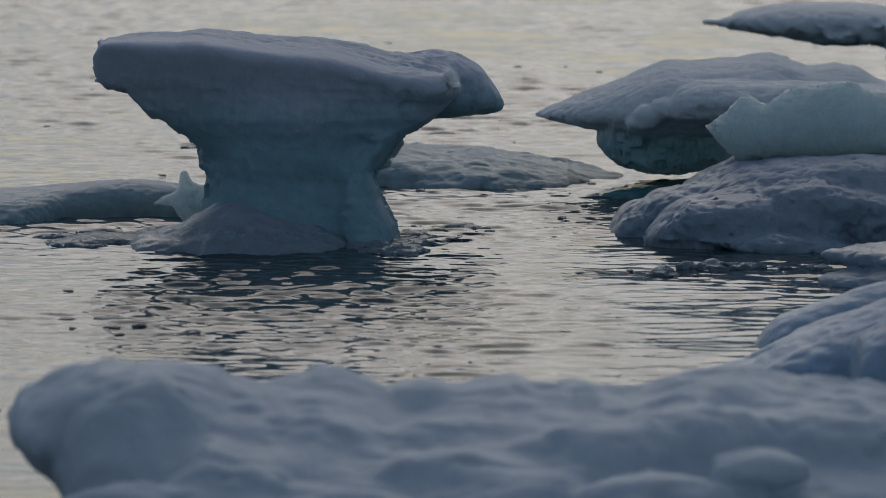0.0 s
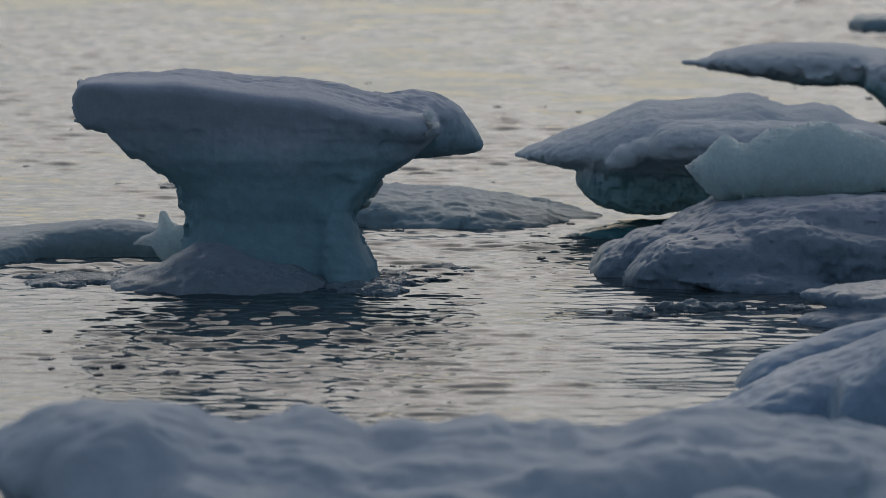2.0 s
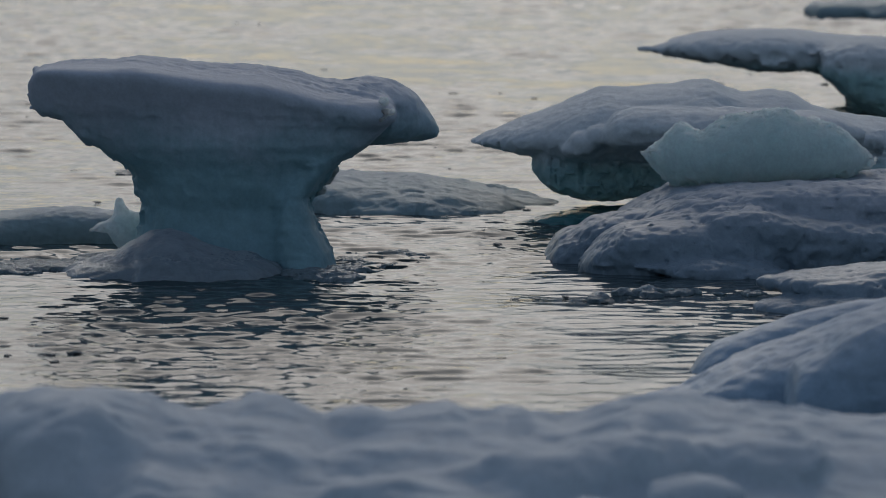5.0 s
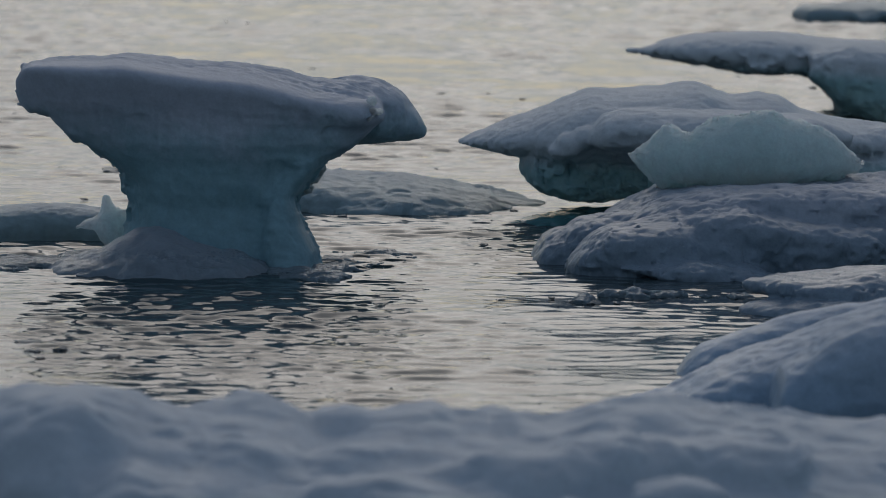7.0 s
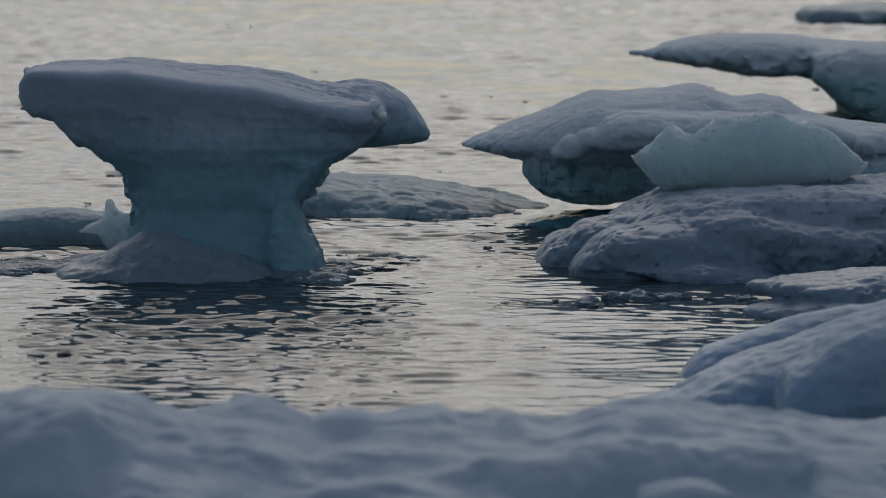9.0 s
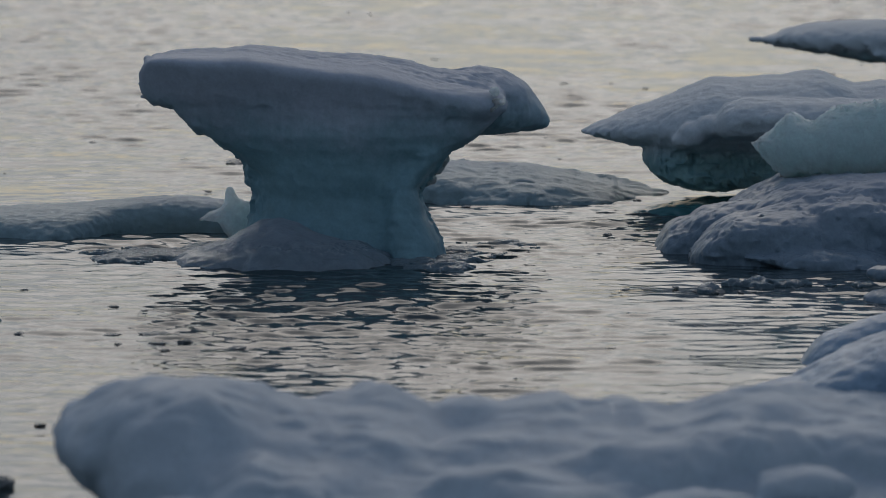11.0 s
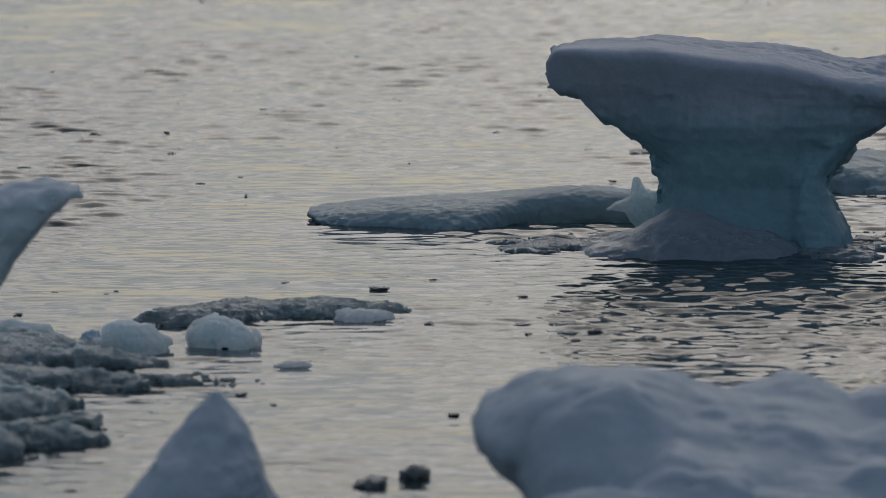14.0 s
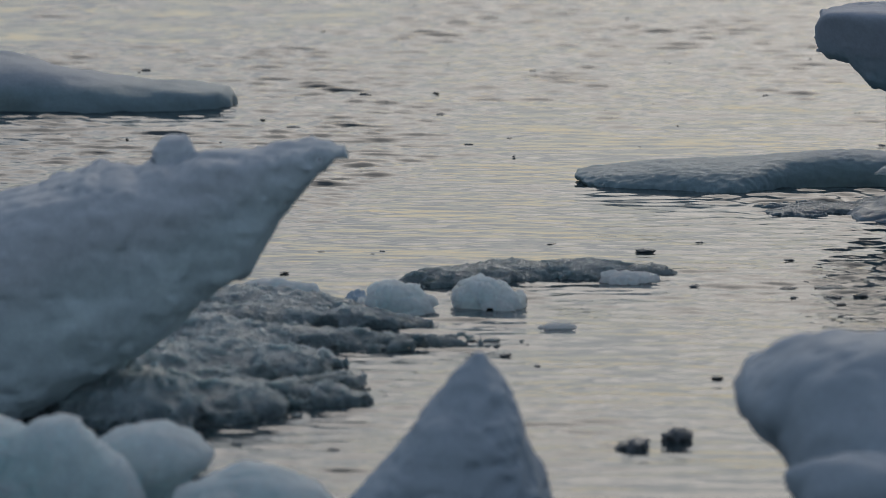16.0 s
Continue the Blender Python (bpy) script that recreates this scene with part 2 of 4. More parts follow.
def skin(field, cell, bumps, seed=0, pad=0.1, floor_z=-0.2, calm=None, face=None):
    """The surface of a field roughened by bumps (height, waves per metre, sharpness): corners and quads. calm: above this height the fine bumps are faint; face: so they are in front of this distance."""
    lo = np.array(field.box[:3]) - pad
    hi = np.array(field.box[3:]) + pad
    lo[2] = max(lo[2], floor_z)
    dims = np.ceil((hi - lo) / cell).astype(int) + 1
    gx, gy, gz = (lo[a] + cell * np.arange(dims[a]) for a in range(3))
    X, Y, Z = np.meshgrid(gx, gy, gz, indexing="ij")
    D = np.concatenate([field(*(A[i:i + 16].ravel() for A in (X, Y, Z))).reshape(-1, *dims[1:]) for i in range(0, dims[0], 16)])
    reach = sum(abs(b[0]) for b in bumps) + 2.5 * cell
    near = np.abs(D) < reach
    x, y, z = X[near], Y[near], Z[near]
    add = np.zeros(len(x))
    for i, (amp, freq, sharp) in enumerate(bumps):
        v = rough3(x, y, z, freq, seed * 17 + i)
        if calm is not None and freq > 5:
            amp = amp * (1 - 0.7 * (calm(x, y, z) if callable(calm) else np.clip((z - calm) / 0.1, 0, 1)))
        if face is not None and freq > 5:
            amp = amp * (1 - 0.8 * np.clip((face - y) / 0.12, 0, 1))
        add += amp * (v if sharp == 0 else sharp * (0.6 - 2 * np.abs(v)))
    D[near] += add
    D = np.maximum(D, (lo[2] + cell * 1.01) - Z)
    S = D < 0
    nx, ny, nz = (d - 1 for d in dims)
    pos, cnt = np.zeros((nx, ny, nz, 3), np.float32), np.zeros((nx, ny, nz), np.int8)
    corner = [(a, c, e) for a in (0, 1) for c in (0, 1) for e in (0, 1)]
    for a in corner:
        for ax in range(3):
            if a[ax]:
                continue
            c = list(a)
            c[ax] = 1
            da = D[a[0]:a[0] + nx, a[1]:a[1] + ny, a[2]:a[2] + nz]
            dc = D[c[0]:c[0] + nx, c[1]:c[1] + ny, c[2]:c[2] + nz]
            m = (da < 0) != (dc < 0)
            t = da[m] / (da[m] - dc[m])
            q = np.tile(np.array(a, np.float32), (len(t), 1))
            q[:, ax] = t
            pos[m] += q
            cnt[m] += 1
    used = cnt > 0
    index = np.full(used.shape, -1, np.int64)
    index[used] = np.arange(used.sum())
    verts = lo + cell * (np.argwhere(used) + pos[used] / cnt[used][:, None])
    quads = []
    for ax in range(3):
        b1, b2 = (ax + 1) % 3, (ax + 2) % 3
        s0 = [slice(1, -1)] * 3
        s1 = [slice(1, -1)] * 3
        s0[ax], s1[ax] = slice(0, -1), slice(1, None)
        A, B = S[tuple(s0)], S[tuple(s1)]
        for m, flip in ((A & ~B, False), (~A & B, True)):
            g = np.argwhere(m)
            g[:, b1] += 1
            g[:, b2] += 1
            def at(o1, o2):
                h = g.copy()
                h[:, b1] -= o1
                h[:, b2] -= o2
                return index[h[:, 0], h[:, 1], h[:, 2]]
            q = np.stack([at(1, 1), at(0, 1), at(0, 0), at(1, 0)], 1)
            quads.append(q[:, ::-1] if flip else q)
    q = np.concatenate(quads)
    return verts, q[(q >= 0).all(1)]


def largest(q, count):
    """Which faces belong to the largest connected piece."""
    lab = np.arange(count)
    for _ in range(400):
        low = lab[q].min(1)
        old = lab.copy()
        for i in range(4):
            np.minimum.at(lab, q[:, i], low)
        lab = lab[lab]
        if (lab == old).all():
            break
    face = lab[q[:, 0]]
    ids, n = np.unique(face, return_counts=True)
    return face == ids[n.argmax()]


def corner_normals(v, q):
    fn = np.cross(v[q[:, 2]] - v[q[:, 0]], v[q[:, 3]] - v[q[:, 1]])
    out = np.zeros_like(v)
    for i in range(4):
        np.add.at(out, q[:, i], fn)
    return out / np.maximum(np.linalg.norm(out, axis=1, keepdims=True), 1e-12)


def mesh_object(name, v, q, nor, material, parent=None, at=(0, 0, 0), label=""):
    used, inv = np.unique(q, return_inverse=True)
    q = inv.reshape(q.shape)
    me = bpy.data.meshes.new(name)
    me.vertices.add(len(used))
    me.vertices.foreach_set("co", (v[used] - np.array(at)).astype(np.float32).ravel())
    me.loops.add(q.size)
    me.loops.foreach_set("vertex_index", q.astype(np.int32).ravel())
    me.polygons.add(len(q))
    me.polygons.foreach_set("loop_start", np.arange(0, q.size, q.shape[1], dtype=np.int32))
    me.update(calc_edges=True)
    me.validate()
    me.polygons.foreach_set("use_smooth", np.ones(len(me.polygons), bool))
    if nor is not None and len(me.vertices) == len(used):
        me.normals_split_custom_set_from_vertices(nor[used].tolist())
    me.materials.append(material)
    ob = new(name, me)
    if parent is None:
        ob.location = at
    else:
        ob.parent = parent
    return tagged(ob, label)


def berg(name, field, cell, bumps, material, label, category, seed=0, split=None, group="", pad=0.1, calm=None, whole=False, slant=0.0, face=None):
    """A piece of floating ice. split: (wavy level in metres, upper part's name, lower part's name)."""
    v, q = skin(field, cell, bumps, seed, pad, calm=calm, face=face)
    if whole:
        q = q[largest(q, len(v))]
        v = v[np.unique(q)]
        q = np.unique(q, return_inverse=True)[1].reshape(q.shape)
    nor = corner_normals(v, q)
    base = ((v[:, 0].min() + v[:, 0].max()) / 2, (v[:, 1].min() + v[:, 1].max()) / 2, 0)
    if split is None:
        ob = mesh_object(name, v, q, nor, material, None, base)
    else:
        ob = new(name)
        ob.location = base
        ob.empty_display_size = 0.2
        c = v[q].mean(1)
        level = split[0] + 0.06 * rough3(c[:, 0], c[:, 1], c[:, 2] * 0, 3.0, 5) + 0.02 * rough3(c[:, 0], c[:, 1], c[:, 2] * 0, 11.0, 6) + 0.008 * rough3(c[:, 0], c[:, 1], c[:, 2] * 0, 35.0, 7)
        up = c[:, 2] + slant * (c[:, 0] - base[0]) > level
        for part_name, pick in ((split[1], up), (split[2], ~up)):
            if pick.any():
                mesh_object(part_name, v, q[pick], nor, material, ob, base, split[3 if pick is up else 4] if len(split) > 3 else "")
    return tagged(ob, label, category, group)


def pad(spot, rx, ry, h):
    """A low flat patch on the water."""
    return egg((spot[0], spot[1], -h * 0.25, rx, ry, h * 1.25))


def extra(name, field, cell, bumps, material, thing, seed=0, label=""):
    """One more body of ice that is part of a thing."""
    v, q = skin(field, cell, bumps, seed, 0.06)
    q = q[largest(q, len(v))]
    return mesh_object(name, v, q, corner_normals(v, q), material, thing, tuple(thing.location), label)


_b = bmesh.new()
bmesh.ops.create_icosphere(_b, subdivisions=2, radius=1.0)
ICO_V = np.array([v.co for v in _b.verts])
ICO_F = np.array([[v.index for v in f.verts] for f in _b.faces])
_b.free()


def crumbs(name, spots, material, label, seed):
    """Many small angular bits of ice afloat: rows of x, y, size."""
    r = np.random.RandomState(seed)
    vs, fs = [], []
    for i, (x, y, size) in enumerate(spots):
        o = r.rand(3) * 50
        v = ICO_V * (1 + 0.45 * rough3(ICO_V[:, 0] + o[0], ICO_V[:, 1] + o[1], ICO_V[:, 2] + o[2], 1.3, seed))[:, None]
        v = v * size * np.array([0.7 + 0.6 * r.rand(), 0.7 + 0.9 * r.rand(), 0.15 + 0.3 * r.rand()])
        t = r.rand() * 6.283
        v = v @ np.array([[math.cos(t), math.sin(t), 0], [-math.sin(t), math.cos(t), 0], [0, 0, 1]])
        vs.append(v + np.array([x, y, size * 0.03]))
        fs.append(ICO_F + i * len(ICO_V))
    v, q = np.concatenate(vs), np.concatenate(fs)
    ob = mesh_object(name, v, q, None, material)
    ob.data.polygons.foreach_set("use_smooth", np.zeros(len(ob.data.polygons), bool))
    return tagged(ob, label, "ice", kind="stuff")


# ---- the sea ----
def spaced(stops):
    out = []
    for (a, step_a), (b, step_b) in zip(stops, stops[1:]):
        x, k = a, 0
        while x < b - 1e-6:
            out.append(x)
            x += step_a + (step_b - step_a) * (x - a) / (b - a)
    return np.array(out + [stops[-1][0]])


# rows of water across the view, spread like a fan so that far ripples are as fine to the eye as near ones
us = spaced([(-60, 20), (-4, 1.2), (-0.35, 0.05), (-0.235, 0.0016), (0.1, 0.0016), (0.35, 0.05), (4, 1.2), (60, 20)])
ys = [-3000.0, -1200, -400, -120, -40, -10, 2, 8, 11, 13, 14.5, 15.7]
while ys[-1] < 64:
    ys.append(ys[-1] + max(0.011, ys[-1] ** 2 / 46000))
ys = np.array(ys + [66, 70, 76, 85, 100, 130, 180, 300, 600, 1200, 2400, 4000])
GX, GY = np.meshgrid(us, ys, indexing="ij")
GX = GX * np.clip(GY, 14, 200)
rng = np.random.RandomState(4)
small, chop, swell = np.zeros_like(GX), np.zeros_like(GX), np.zeros_like(GX)
for pile, count, short, long, mean, spread in ((small, 40, 0.055, 0.11, 0.0, 0.5), (chop, 60, 0.11, 0.3, 0.0, 0.5), (swell, 16, 0.6, 2.2, 0.1, 0.5)):
    for i in range(count):
        wl = short * (long / short) ** rng.rand()
        th = rng.normal(mean, spread)
        kx, ky = math.sin(th) * 2 * math.pi / wl, math.cos(th) * 2 * math.pi / wl
        pile += wl * np.sin(kx * GX + ky * GY + rng.rand() * 6.283)
gust = np.clip(0.9 + 0.7 * rough3(GX, GY * 0.4, GX * 0, 0.45, 3) + 0.7 * rough3(GX, GY * 0.35, GX * 0, 1.4, 8), 0.3, 2.2)
gust *= np.clip(0.4 + (GY - 20) / 8, 0.4, 1.1) * np.clip(1 + (GY - 30) / 25, 1, 1.5)
lively = np.zeros_like(GX)
for cx, cy, rx, ry in ((0.05, 28.5, 0.55, 0.9), (-1.95, 28.8, 0.5, 0.7), (0.75, 30.0, 0.6, 0.9), (-0.85, 27.7, 0.7, 0.35), (-0.8, 26.0, 0.9, 1.6), (1.6, 26.9, 0.5, 1.0)):
    lively = np.maximum(lively, np.exp(-(((GX - cx) / rx) ** 2 + ((GY - cy) / ry) ** 2)))
fade = np.clip((GX / np.maximum(GY, 14) + 0.25) / 0.02, 0, 1) * np.clip((0.12 - GX / np.maximum(GY, 14)) / 0.02, 0, 1) * np.clip((GY - 14) / 2, 0, 1) * np.clip((68 - GY) / 6, 0, 1)
GZ = (small * 0.0027 * (gust + 1.0 * lively) + chop * 0.0026 * (0.2 + 0.8 * gust + 0.7 * lively) + swell * 0.0011) * fade
idx = np.arange(GX.size).reshape(GX.shape)
Q = np.stack([idx[:-1, :-1], idx[1:, :-1], idx[1:, 1:], idx[:-1, 1:]], -1).reshape(-1, 4)
V = np.stack([GX, GY, GZ], -1).reshape(-1, 3)
tagged(mesh_object("water", V, Q, None, WATER), "calm rippled grey fjord water reflecting a pale evening sky", "water", kind="structure")

# ---- the mushroom-shaped iceberg ----
cap = along([(-1.79, 0.835, 0.91, 29.06, 29.26), (-1.772, 0.805, 0.958, 28.96, 29.29), (-1.728, 0.769, 1.005, 28.9, 29.31), (-1.685, 0.769, 1.013, 28.86, 29.34), (-1.598, 0.757, 1.022, 28.8, 29.42), (-1.587, 0.725, 1.022, 28.8, 29.42), (-1.567, 0.699, 1.022, 28.78, 29.44), (-1.535, 0.684, 1.025, 28.78, 29.44), (-1.518, 0.649, 1.025, 28.76, 29.46), (-1.48, 0.623, 1.027, 28.76, 29.46), (-1.405, 0.599, 1.033, 28.74, 29.48), (-1.379, 0.567, 1.033, 28.74, 29.49), (-1.324, 0.547, 1.039, 28.74, 29.5), (-1.281, 0.518, 1.047, 28.74, 29.5), (-1.208, 0.465, 1.05, 28.74, 29.5), (-1.005, 0.412, 1.029, 28.74, 29.52), (-0.773, 0.412, 1.012, 28.74, 29.52), (-0.584, 0.412, 1.005, 28.74, 29.52), (-0.425, 0.449, 0.976, 28.74, 29.52), (-0.279, 0.513, 0.935, 28.76, 29.52), (-0.076, 0.594, 0.908, 28.8, 29.48), (0.032, 0.687, 0.862, 28.86, 29.41), (0.081, 0.745, 0.803, 29.01, 29.26)], 8.0, (-0.02, 0.14), 0.5)
tips = melt([egg((-1.771, 28.75, 0.855, 0.043, 0.14, 0.055)), egg((-1.747, 28.8, 0.979, 0.038, 0.12, 0.023))], 0.005)
fold_right = upright([(-0.224, -0.537, -0.208, 28.2, 28.85), (-0.05, -0.537, -0.222, 28.2, 28.85), (0.066, -0.554, -0.257, 28.23, 28.85), (0.211, -0.553, -0.334, 28.27, 28.8), (0.356, -0.53, -0.363, 28.33, 28.75), (0.5, -0.415, -0.271, 28.45, 28.7)], 2.2)
stem = upright([(-0.255, -1.336, -0.201, 28.3, 29.3), (-0.079, -1.321, -0.227, 28.3, 29.3), (0.038, -1.277, -0.262, 28.35, 29.25), (0.184, -1.221, -0.337, 28.4, 29.22), (0.301, -1.209, -0.369, 28.42, 29.2), (0.36, -1.232, -0.302, 28.4, 29.22), (0.506, -1.254, -0.209, 28.38, 29.25), (0.622, -1.405, -0.105, 28.35, 29.25), (0.797, -1.404, -0.128, 28.4, 29.2)], 2.4)
lobe = along([(-0.425, 0.504, 0.844, 29.1, 29.5), (-0.189, 0.548, 0.88, 29, 29.6), (-0.056, 0.569, 0.903, 28.95, 29.65), (0.082, 0.572, 0.883, 28.95, 29.6), (0.195, 0.578, 0.815, 29.05, 29.55), (0.283, 0.587, 0.696, 29.15, 29.45), (0.319, 0.602, 0.637, 29.25, 29.35)], 2.6)
nose = melt([egg((-0.02, 28.55, 0.775, 0.11, 0.16, 0.07)), egg((-0.2, 28.53, 0.765, 0.2, 0.14, 0.07))], 0.06)
mushroom = berg("iceberg", melt([melt([melt([cap, stem], 0.09), fold_right], 0.1), lobe, nose, tips], 0.02), 0.0093, [(0.016, 2.2, 0), (0.024, 8, -1), (0.014, 17, -1), (0.008, 34, -1)], ICE,
     "mushroom-shaped iceberg with a snowy cap on a narrow blue stem", "iceberg", 1,
     (0.66, "snow_cap", "ice_stem", "snow-grey overhanging cap", "dark blue-green waisted ice stem"), calm=lambda x, y, z: np.maximum(np.clip((z - 0.8) / 0.1, 0, 1), np.clip((x + 0.15) / 0.1, 0, 1)), face=28.66)
foot = melt([egg((-1.069, 28.3, -0.045, 0.295, 0.42, 0.244)), egg((-0.812, 28.3, -0.065, 0.426, 0.45, 0.176)), egg((-1.3, 28.35, -0.028, 0.285, 0.4, 0.085))], 0.08)
extra("ice_foot", foot, 0.012, [(0.02, 3, 0), (0.008, 8, 1), (0.006, 20, 0)], SLUSH, mushroom, 23, "rounded grey foot at the waterline")
# first three eggs: melting fringe; last three: pale beads imitating glints on the rim
for e in ((-0.25, 28.8, 0.465, 0.043, 0.05, 0.032), (-0.32, 28.8, 0.363, 0.052, 0.05, 0.023), (-0.267, 28.8, 0.413, 0.035, 0.04, 0.026), (0.037, 28.42, 0.852, 0.026, 0.03, 0.02), (0.054, 28.42, 0.794, 0.029, 0.03, 0.017), (-0.012, 28.4, 0.762, 0.034, 0.03, 0.014)):
    extra("ice_fringe_and_glints", egg(e), 0.006, [(0.012, 22, 0), (0.008, 45, 0)], CLEAR, mushroom, 22, "clear melting fringe, and beads shaped as glints on the rim")

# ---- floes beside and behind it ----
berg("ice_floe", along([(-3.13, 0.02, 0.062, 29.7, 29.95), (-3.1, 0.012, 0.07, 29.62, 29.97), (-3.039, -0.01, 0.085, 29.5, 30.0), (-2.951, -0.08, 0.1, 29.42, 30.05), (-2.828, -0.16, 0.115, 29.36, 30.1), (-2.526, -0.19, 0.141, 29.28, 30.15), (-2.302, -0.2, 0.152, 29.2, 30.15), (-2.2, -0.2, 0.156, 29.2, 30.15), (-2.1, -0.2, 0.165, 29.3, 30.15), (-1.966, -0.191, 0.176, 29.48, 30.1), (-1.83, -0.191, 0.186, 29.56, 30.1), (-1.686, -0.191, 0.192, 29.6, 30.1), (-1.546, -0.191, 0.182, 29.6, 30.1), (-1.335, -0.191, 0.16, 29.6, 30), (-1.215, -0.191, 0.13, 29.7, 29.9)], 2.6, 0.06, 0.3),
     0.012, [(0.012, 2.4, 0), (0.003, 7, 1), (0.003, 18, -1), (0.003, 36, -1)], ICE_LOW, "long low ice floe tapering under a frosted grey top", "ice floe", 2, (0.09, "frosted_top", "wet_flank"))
berg("ice_shard", melt([along([(-1.5, 0.118, 0.13, 29.06, 29.14), (-1.46, 0.112, 0.156, 29.03, 29.17), (-1.407, 0.11, 0.178, 29.02, 29.18), (-1.36, 0.04, 0.205, 29.0, 29.2), (-1.284, -0.063, 0.222, 29.0, 29.2), (-1.246, -0.063, 0.22, 29.02, 29.18), (-1.222, -0.063, 0.2, 29.05, 29.15)], 2.2), upright([(0.1, -1.38, -1.27, 29.04, 29.16), (0.19, -1.378, -1.29, 29.05, 29.15), (0.25, -1.37, -1.312, 29.06, 29.14), (0.285, -1.362, -1.32, 29.07, 29.13), (0.297, -1.35, -1.332, 29.09, 29.11)], 2.2)], 0.02),
     0.007, [(0.006, 14, 0), (0.005, 30, 0), (0.003, 60, 0)], PALE, "small jagged clear ice shard on the floe's end", "ice shard", 3, pad=0.04)
back = along([(-0.45, -0.192, 0.15, 31.3, 31.8), (-0.364, -0.2, 0.21, 31.15, 31.95), (-0.237, -0.208, 0.22, 31.08, 32.05), (-0.046, -0.208, 0.198, 31.03, 32.1), (0.207, -0.209, 0.196, 31.0, 32.1), (0.429, -0.209, 0.16, 30.98, 32.1), (0.588, -0.2, 0.122, 31.0, 32.1), (0.7, -0.15, 0.108, 31.1, 32.1), (0.735, -0.1, 0.085, 31.3, 32.1), (0.905, -0.09, 0.05, 31.5, 32.0), (1.03, -0.06, 0.012, 31.62, 31.85)], 3.2, 0.1)
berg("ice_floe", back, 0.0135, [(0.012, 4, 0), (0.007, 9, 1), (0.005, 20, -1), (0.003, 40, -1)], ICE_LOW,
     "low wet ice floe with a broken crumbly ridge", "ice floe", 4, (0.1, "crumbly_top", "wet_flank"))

# ---- the group at the right of the channel ----
roof = along([(0.512, 0.372, 0.385, 31.35, 31.45), (0.545, 0.36, 0.4, 31.3, 31.5), (0.619, 0.35, 0.443, 31.2, 31.6), (0.79, 0.318, 0.51, 31.0, 31.8), (0.907, 0.3, 0.555, 30.9, 31.9), (1.005, 0.263, 0.596, 30.8, 32), (1.19, 0.247, 0.67, 30.75, 32.05), (1.248, 0.247, 0.693, 30.75, 32.05), (1.3, 0.247, 0.687, 30.75, 32.05), (1.387, 0.247, 0.68, 30.75, 32.05), (1.558, 0.247, 0.691, 30.75, 32.05), (1.688, 0.247, 0.712, 30.75, 32.05), (1.8, 0.25, 0.732, 30.75, 32.05), (1.85, 0.25, 0.734, 30.75, 32.05), (1.944, 0.263, 0.692, 30.8, 32), (2.052, 0.263, 0.657, 30.8, 32), (2.12, 0.28, 0.664, 30.85, 31.95), (2.2, 0.295, 0.676, 30.85, 31.95), (2.308, 0.311, 0.66, 30.9, 31.9), (2.394, 0.33, 0.596, 30.95, 31.85), (2.534, 0.343, 0.545, 31, 31.8), (2.724, 0.343, 0.505, 31, 31.8), (2.914, 0.311, 0.505, 31.1, 31.7), (3.183, 0.312, 0.423, 31.3, 31.5)], 2.2, 0.03)
base = along([(0.87, 0.22, 0.342, 31.2, 31.6), (0.885, 0.19, 0.374, 31.05, 31.75), (0.92, 0.16, 0.374, 30.95, 31.85), (0.981, 0.115, 0.374, 30.92, 31.88), (1.08, 0.08, 0.374, 30.9, 31.9), (1.151, 0.062, 0.374, 30.9, 31.9), (1.278, 0.05, 0.374, 30.9, 31.9), (1.455, 0.07, 0.374, 30.9, 31.9), (1.603, 0.053, 0.375, 30.9, 31.9), (1.699, -0.119, 0.375, 30.9, 31.9), (2.27, -0.15, 0.375, 30.9, 31.9), (3.03, -0.15, 0.375, 31, 31.8)], 3.2)
lip = along([(1.224, 0.443, 0.505, 30.55, 30.7), (1.283, 0.419, 0.586, 30.4, 30.8), (1.437, 0.412, 0.626, 30.35, 30.9), (1.653, 0.412, 0.626, 30.3, 30.9), (1.899, 0.425, 0.629, 30.3, 30.9), (2.208, 0.431, 0.626, 30.3, 30.9), (2.423, 0.431, 0.601, 30.35, 30.9), (2.639, 0.431, 0.524, 30.5, 30.8)], 2.3)
crumbly = melt([egg((1.12, 30.72, 0.43, 0.08, 0.1, 0.06)), egg((1.2, 30.7, 0.47, 0.07, 0.1, 0.06)), egg((1.06, 30.75, 0.39, 0.06, 0.1, 0.04))], 0.02)
berg("iceberg", melt([roof, base, lip, crumbly], 0.015), 0.014, [(0.016, 1.8, 0), (0.008, 5, 1), (0.01, 14, -1), (0.009, 30, -1)], ICE_RIGHT,
     "broad iceberg with a pointed snowy roof over dark teal ice", "iceberg", 5,
     (0.3, "snow_cap", "ice_base", "smooth blue-grey snowy roof", "dark teal undercut ice"), calm=0.3)
hill = along([(1.093, -0.266, 0.031, 28.9, 29.6), (1.167, -0.295, 0.136, 28.78, 29.8), (1.315, -0.294, 0.217, 28.7, 29.9), (1.463, -0.293, 0.301, 28.65, 30), (1.581, -0.292, 0.343, 28.6, 30.1), (1.817, -0.29, 0.369, 28.6, 30.2), (2.084, -0.288, 0.383, 28.6, 30.2), (2.379, -0.286, 0.391, 28.6, 30.2), (2.728, -0.283, 0.406, 28.6, 30.2), (3.119, -0.28, 0.373, 28.6, 30.1), (3.415, -0.278, 0.228, 28.7, 29.9), (3.563, -0.276, 0.021, 28.9, 29.5)], 4.5, 0.0, 0.9)
